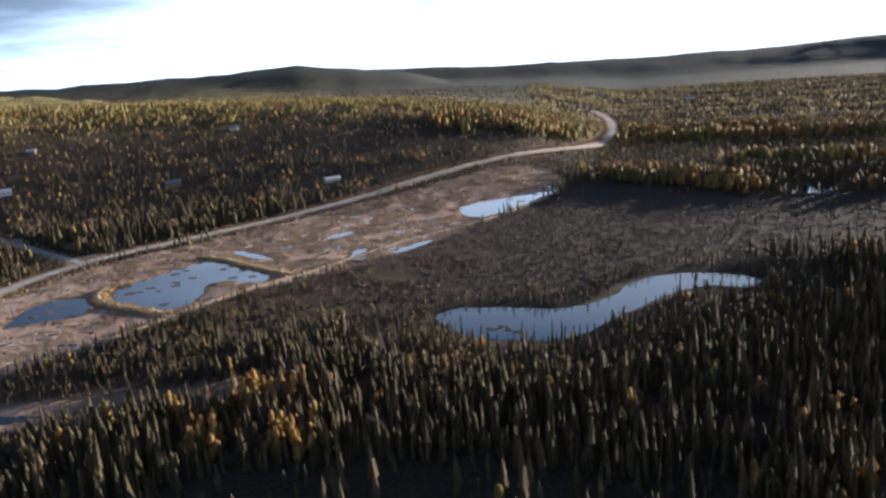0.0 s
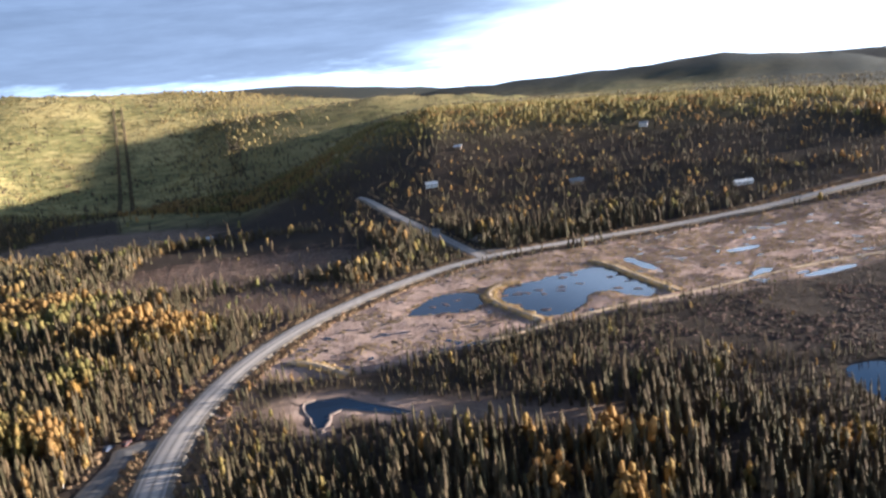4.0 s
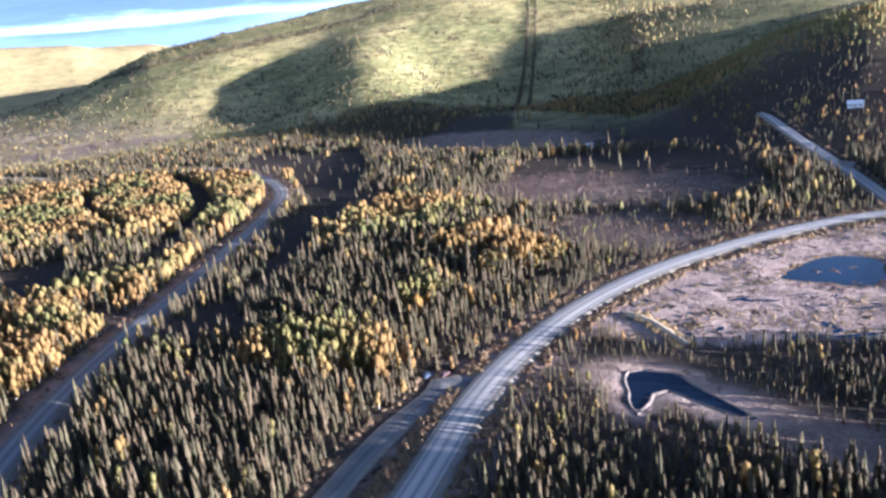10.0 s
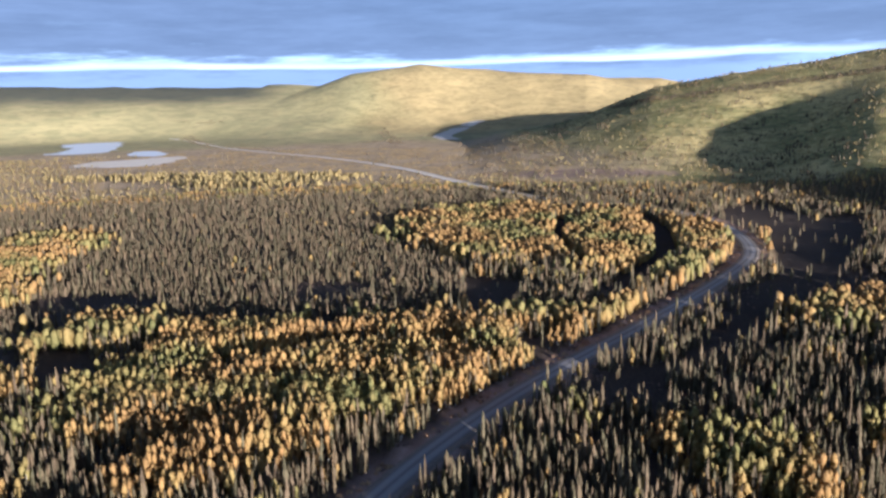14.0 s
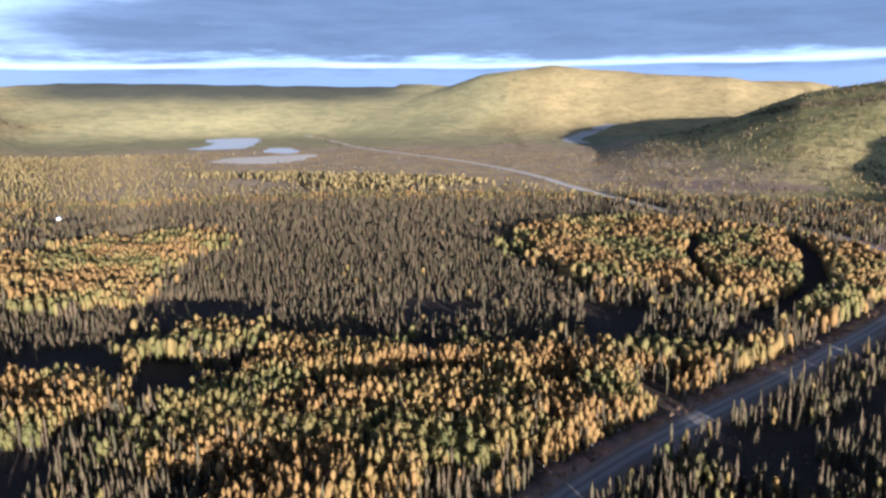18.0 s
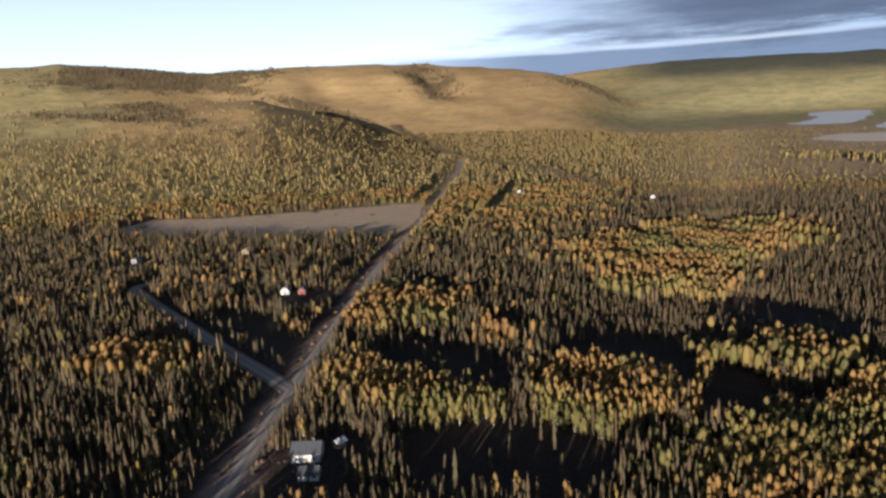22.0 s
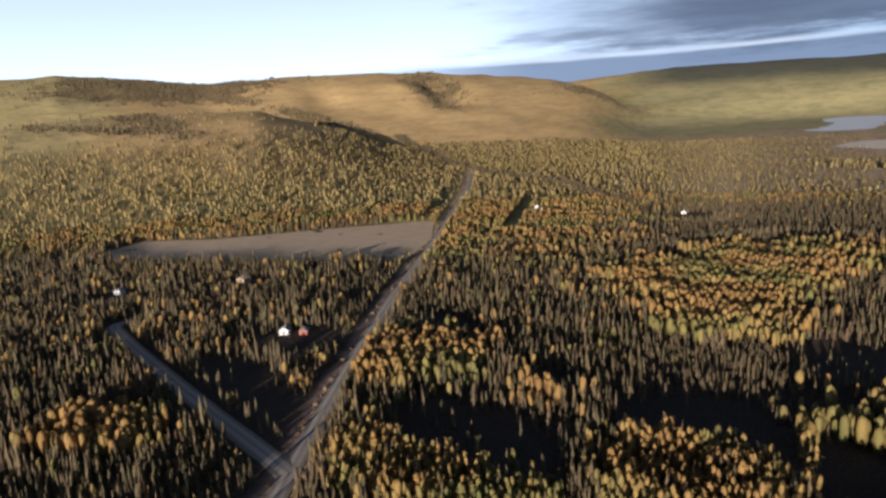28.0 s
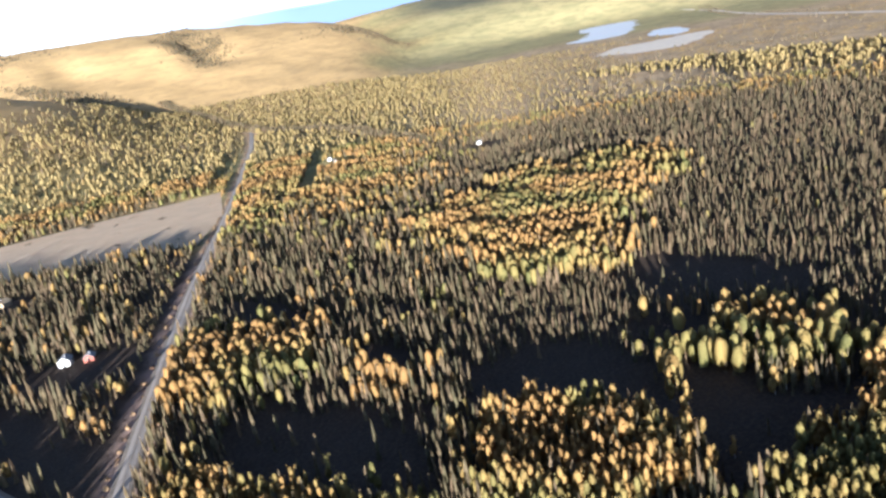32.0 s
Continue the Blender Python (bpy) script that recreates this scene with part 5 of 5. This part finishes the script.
x, y = spread((-300, 230), (80, 760), 42000, lambda x, y: inside(x, y, MARSH) & dry(x, y) & (wave(x, y, 26, 41) + 0.6 * wave(x, y, 9, 42) > -0.15), 5)
t = rng.uniform(0.15, 0.6, len(x)) * (1 + 0.9 * smooth(0.1, 0.5, wave(x, y, 60, 43)) + 0.5 * wave(x, y, 26, 41))
scatter("marsh_grass", TUFT, x, y, t, t * 1.5 + 0.3, [M_GRASS], "tan dry sedge tussocks in the marsh", "grass", 12)


def sedge_beds(x, y):
    rim = np.full(len(x), 1e9)
    for k in NEAR_PONDS:
        rim = np.minimum(rim, far_from(x, y, PONDS[k] + PONDS[k][:1]))
    bed = wave(x, y, 48, 44) + 0.6 * wave(x, y, 17, 45) > 0.14 - 0.5 * smooth(350, 450, y)
    return inside(x, y, MARSH) & dry(x, y) & (bed | (rim < 3.5))


x, y = spread((-300, 230), (80, 760), 85000, sedge_beds, 9)
t = rng.uniform(0.35, 1.1, len(x))
scatter("golden_sedge", TUFT, x, y, t, t * 1.0, [M_REED], "tall golden sedge beds in the marsh", "grass", 19)
x, y = spread((-760, -480), (130, 560), 30000, lambda x, y: ((in_ellipses(x, y, BOG + LOW_HEATH) > 0) | (in_ellipses(x, y, CLEARINGS) > 0)) & dry(x, y) & ~inside(x, y, MARSH), 6)
t = rng.uniform(0.3, 1.3, len(x))
scatter("heath_shrubs", TUFT, x, y, t, t * 1.1, [M_HEATH], "low brown dwarf birch on open bog", "shrub", 13)

x, y = spread((-620, 270), (-280, 480), 17000, lambda x, y: (in_ellipses(x, y, BOG) > 0) & dry(x, y), 83)
t = rng.uniform(0.5, 1.7, len(x))
scatter("heath_shrubs", TUFT, x, y, t, t * 1.0, [M_HEATH], "dense low dwarf birch on open bog", "shrub", 34)
x, y = spread((-60, 320), (300, 650), 26000, lambda x, y: inside(x, y, HEATH) & dry(x, y) & ~inside(x, y, MARSH) & (rng.uniform(0, 1, len(x)) < smooth(-60, 0, x)), 85)
t = rng.uniform(0.35, 0.95, len(x))
scatter("heath_shrubs", TUFT, x, y, t, t * 2.3, [M_SHADED_HEATH], "leafless dwarf birch on open heath, coloured dark as if shaded", "shrub", 36)
x, y = spread((-190, 255), (-20, 420), 4200, lambda x, y: inside(x, y, HEATH) & dry(x, y) & ~inside(x, y, MARSH) & (wave(x, y, 45, 47) > -0.2), 86)
t = rng.uniform(0.6, 1.7, len(x))
scatter("heath_shrubs", BUSH, x, y, t, t * 0.9, [M_HEATH], "pinkish dwarf birch between stunted spruces", "shrub", 37)
x, y = spread((-560, -990), (-180, -640), 16000, lambda x, y: inside(x, y, FIELD), 87)
t = rng.uniform(0.4, 0.85, len(x))
scatter("field_stubble", TUFT, x, y, t, t * 2.2, [M_STUBBLE], "pale dry stubble on a mown field", "grass", 38)
x, y = spread((-2200, -1700), (-1000, 250), 26000, lambda x, y: (heading_of(x, y)[0] > 90) & (heading_of(x, y)[0] < 146) & (heading_of(x, y)[1] > 1150) & (heading_of(x, y)[1] < 2300) & (in_ellipses(x, y, STANDS) < 0) & ~inside(x, y, PONDS["lake"]) & ~inside(x, y, FLATS) & (wave(x, y, 190, 93) > -0.15), 84)
x, y = x[:9000], y[:9000]
t = rng.uniform(0.9, 2.2, len(x))
scatter("plain_sedge", TUFT, x, y, t, t * 4.5, [M_REED], "golden sedge and willow on the far plain", "grass", 35)

# shallow dark puddles between the sedge
r = np.random.RandomState(81)
V, F = [], []
x, y = spread((-285, 240), (60, 720), 420, lambda x, y: inside(x, y, MARSH) & dry(x, y) & (wave(x, y, 70, 46) > -0.2), 82)
for ax, ay in zip(x, y):
    a, l, w, n = math.radians(45 + r.normal(0, 35)), r.uniform(1.5, 5.5), r.uniform(0.6, 1.7), 11
    z = float(ground_height(ax, ay)) + 0.14
    b = len(V)
    V.append((ax, ay, z))
    for k in range(n):
        g, m = 6.283 * k / n, r.uniform(0.65, 1.25)
        u, v = l * m * math.cos(g), w * m * math.sin(g) + 0.12 * (l * math.cos(g)) ** 2 * 0.3
        V.append((ax + u * math.cos(a) - v * math.sin(a), ay + u * math.sin(a) + v * math.cos(a), z))
    F += [(b, b + 1 + k, b + 1 + (k + 1) % n) for k in range(n)]
tagged(new("marsh_puddles", mesh_from("marsh_puddles", V, F, [M_WATER])), "small dark puddles between sedge in the marsh", "puddle", kind="stuff")

# grassy dikes and islets round the ponds
DIKES = [[(-163, 333), (-185, 346), (-203, 356), (-217, 370), (-221, 390), (-212, 398)], [(-192, 453), (-175, 443), (-160, 429), (-138, 410), (-119, 394)], [(-247, 250), (-237, 252), (-225, 250), (-208, 246)]]
for line in DIKES:
    ribbon("dike", rounded(line), [(-3.4, -0.5), (-1.6, 0.8), (0, 1.1), (1.6, 0.8), (3.4, -0.5)], M_FIELD, "low grassy dike between marsh ponds", 0.0, "dike")
    p = rounded(line)
    X = beside(p, 0.0, 3.6, 0.16, 17)
    t = rng.uniform(0.6, 1.8, len(X[0]))
    scatter("dike_grass", TUFT, X[0], X[1], t, t * 1.2, [M_DIKE], "tall golden grass on a dike", "grass", 14, ground=np.full(len(t), 0.3))
x, y = spread((-235, 335), (-120, 435), 90, lambda x, y: (inside(x, y, PONDS["broad"]) | inside(x, y, PONDS["round"])) & (wave(x, y, 30, 52) > -0.1), 15)
for ax, ay in list(zip(x, y)) + [(-6, 291), (-10, 289), (-3, 287), (0, 285), (10, 579), (0, 590), (20, 605)]:
    n = random.randint(10, 26)
    a, d = np.random.uniform(0, 6.283, n), np.random.uniform(0, 2.6, n)
    t = np.random.uniform(0.35, 0.8, n)
    tagged(scatter("islet", TUFT, ax + d * np.cos(a), ay + 0.6 * d * np.sin(a), t, t * 2.2, [M_GRASS], "small tussock islet in a pond", "islet", 16, ground=np.full(n, -0.3)), kind="thing")

# ---- houses ----
PAINT = {"white": (0.66, 0.64, 0.60), "wood": (0.22, 0.15, 0.09), "tan": (0.48, 0.36, 0.22), "red": (0.30, 0.09, 0.06), "blue": (0.05, 0.065, 0.12), "pale": (0.66, 0.68, 0.70), "maroon": (0.11, 0.04, 0.035), "grey": (0.28, 0.28, 0.29), "slate": (0.085, 0.09, 0.10), "black": (0.03, 0.03, 0.035)}
PAINTS = {k: plain("paint_" + k, c, 0.55 if k in ("pale", "slate") else 0.8, 1.2, 0.15) for k, c in PAINT.items()}
M_PANE, _n = material("window_pane")
finish(_n, (0.03, 0.04, 0.05), 0.08)


def part(name, bm, mat, parent, label=""):
    me = bpy.data.meshes.new(name)
    bmesh.ops.recalc_face_normals(bm, faces=bm.faces[:])
    bm.to_mesh(me)
    bm.free()
    me.materials.append(mat)
    ob = new(name, me)
    ob.parent = parent
    if label:
        ob["label"] = label
    return ob


def box(bm, lo, hi):
    m = Matrix.Translation([(a + b) / 2 for a, b in zip(lo, hi)]) @ Matrix.Diagonal([b - a for a, b in zip(lo, hi)] + [1])
    bmesh.ops.create_cube(bm, size=1.0, matrix=m)
    return bm


def prism(bm, outline, x0, x1):
    """An outline in y and z, drawn out along x."""
    a = [bm.verts.new((x0, y, z)) for y, z in outline]
    b = [bm.verts.new((x1, y, z)) for y, z in outline]
    bm.faces.new(a)
    bm.faces.new(b[::-1])
    for k in range(len(a)):
        j = (k + 1) % len(a)
        bm.faces.new((a[k], b[k], b[j], a[j]))
    return bm


def house(x, y, turn, length, width, eaves, wall, roof):
    length, width = length * 0.85, width * 0.85
    base = new("house")
    base.matrix_basis = pose(x, y, float(height(x, y)), 0, 0, turn)
    rise, l, w = width * 0.32, length / 2, width / 2
    part("wall", prism(bmesh.new(), [(-w, -1.2), (w, -1.2), (w, eaves), (0, eaves + rise), (-w, eaves)], -l, l), PAINTS[wall], base)
    for s in (-1, 1):
        k = (w + 0.6) / w
        slab = [(0, eaves + rise + 0.03), (s * w * k, eaves + rise * (1 - k) + 0.03), (s * w * k, eaves + rise * (1 - k) + 0.25), (0, eaves + rise + 0.25)]
        part("roof_slope", prism(bmesh.new(), slab, -l - 0.5, l + 0.5), PAINTS[roof], base)
    part("chimney", box(bmesh.new(), (l * 0.4, w * 0.25, eaves), (l * 0.4 + 0.5, w * 0.25 + 0.5, eaves + rise + 0.9)), PAINTS["grey"], base)
    part("door", box(bmesh.new(), (-0.45, -w - 0.06, 0), (0.45, -w + 0.05, 2.05)), PAINTS["wood"], base)
    for sx in (-0.6, 0.6):
        for sy in (-1, 1):
            f = part("window", box(bmesh.new(), (sx * l - 0.7, sy * w - 0.06, 1.0), (sx * l + 0.7, sy * w + 0.06, 2.1)), PAINTS["white"], base)
            part("pane", box(bmesh.new(), (sx * l - 0.6, sy * w - 0.08, 1.1), (sx * l + 0.6, sy * w + 0.08, 2.0)), M_PANE, f)
    for s in (-1, 1):
        f = part("window", box(bmesh.new(), (s * l - 0.06, -0.8, 1.1), (s * l + 0.06, 0.8, 2.2)), PAINTS["white"], base)
        part("pane", box(bmesh.new(), (s * l - 0.08, -0.7, 1.2), (s * l + 0.08, 0.7, 2.1)), M_PANE, f)
    look_of = {"white": "white-walled", "wood": "dark wooden", "tan": "tan wooden", "red": "red-painted", "blue": "blue-painted"}[wall]
    roof_of = {"pale": "pale metal", "grey": "grey", "slate": "slate-blue metal", "tan": "tan"}[roof]
    return tagged(base, look_of + " house with a " + roof_of + " roof among trees", "house")


for row in HOUSES:
    house(*row)


def utility_pole(x, y, turn):
    base = new("utility_pole")
    base.matrix_basis = pose(x, y, float(height(x, y)) - 0.3, 0, 0, turn)
    bm = bmesh.new()
    bmesh.ops.create_cone(bm, segments=8, radius1=0.17, radius2=0.11, depth=11, cap_ends=True, matrix=Matrix.Translation((0, 0, 5.5)))
    part("pole", bm, M_BARK, base)
    part("crossarm", box(bmesh.new(), (-1.2, -0.06, 10.1), (1.2, 0.06, 10.25)), M_BARK, base)
    for a in (-1.05, 0.0, 1.05):
        bm = bmesh.new()
        bmesh.ops.create_cone(bm, segments=8, radius1=0.06, radius2=0.04, depth=0.22, cap_ends=True, matrix=Matrix.Translation((a, 0, 10.36)))
        part("insulator", bm, PAINTS["grey"], base)
    return tagged(base, "weathered wooden utility pole beside the highway", "pole", "utility poles")


for px, py in ((-247, 466), (-210, 479), (-160, 545), (-104, 612), (-46, 680)):
    utility_pole(px, py, 48)


def parked_car(x, y, turn, paint):
    base = new("parked_car")
    base.matrix_basis = pose(x, y, float(height(x, y)) + 0.35, 0, 0, turn)
    part("body", prism(bmesh.new(), [(-2.2, 0.35), (2.2, 0.35), (2.25, 0.75), (2.1, 0.95), (-2.1, 1.0), (-2.25, 0.7)], -0.88, 0.88), paint, base)
    part("cabin", prism(bmesh.new(), [(-1.9, 0.97), (1.0, 0.97), (0.35, 1.55), (-1.6, 1.55)], -0.78, 0.78), M_PANE, base, "dark glazed cabin")
    part("roof", prism(bmesh.new(), [(-1.62, 1.54), (0.38, 1.54), (0.3, 1.62), (-1.5, 1.62)], -0.74, 0.74), paint, base)
    for sx in (-0.86, 0.86):
        for sy in (-1.35, 1.35):
            bm = bmesh.new()
            bmesh.ops.create_cone(bm, segments=14, radius1=0.34, radius2=0.34, depth=0.24, cap_ends=True, matrix=Matrix.Translation((sx, sy, 0.34)) @ Matrix.Rotation(math.pi / 2, 4, "Y"))
            part("wheel", bm, PAINTS["black"], base)
        part("headlight", box(bmesh.new(), (sx * 0.75 - 0.16, 2.18, 0.62), (sx * 0.75 + 0.16, 2.27, 0.78)), PAINTS["pale"], base)
    return base


tagged(parked_car(-244, 160, 20, PAINTS["blue"]), "dark blue car parked at the gravel pullout", "car")
tagged(parked_car(-241, 165, 30, PAINTS["maroon"]), "dark maroon car parked at the gravel pullout", "car")
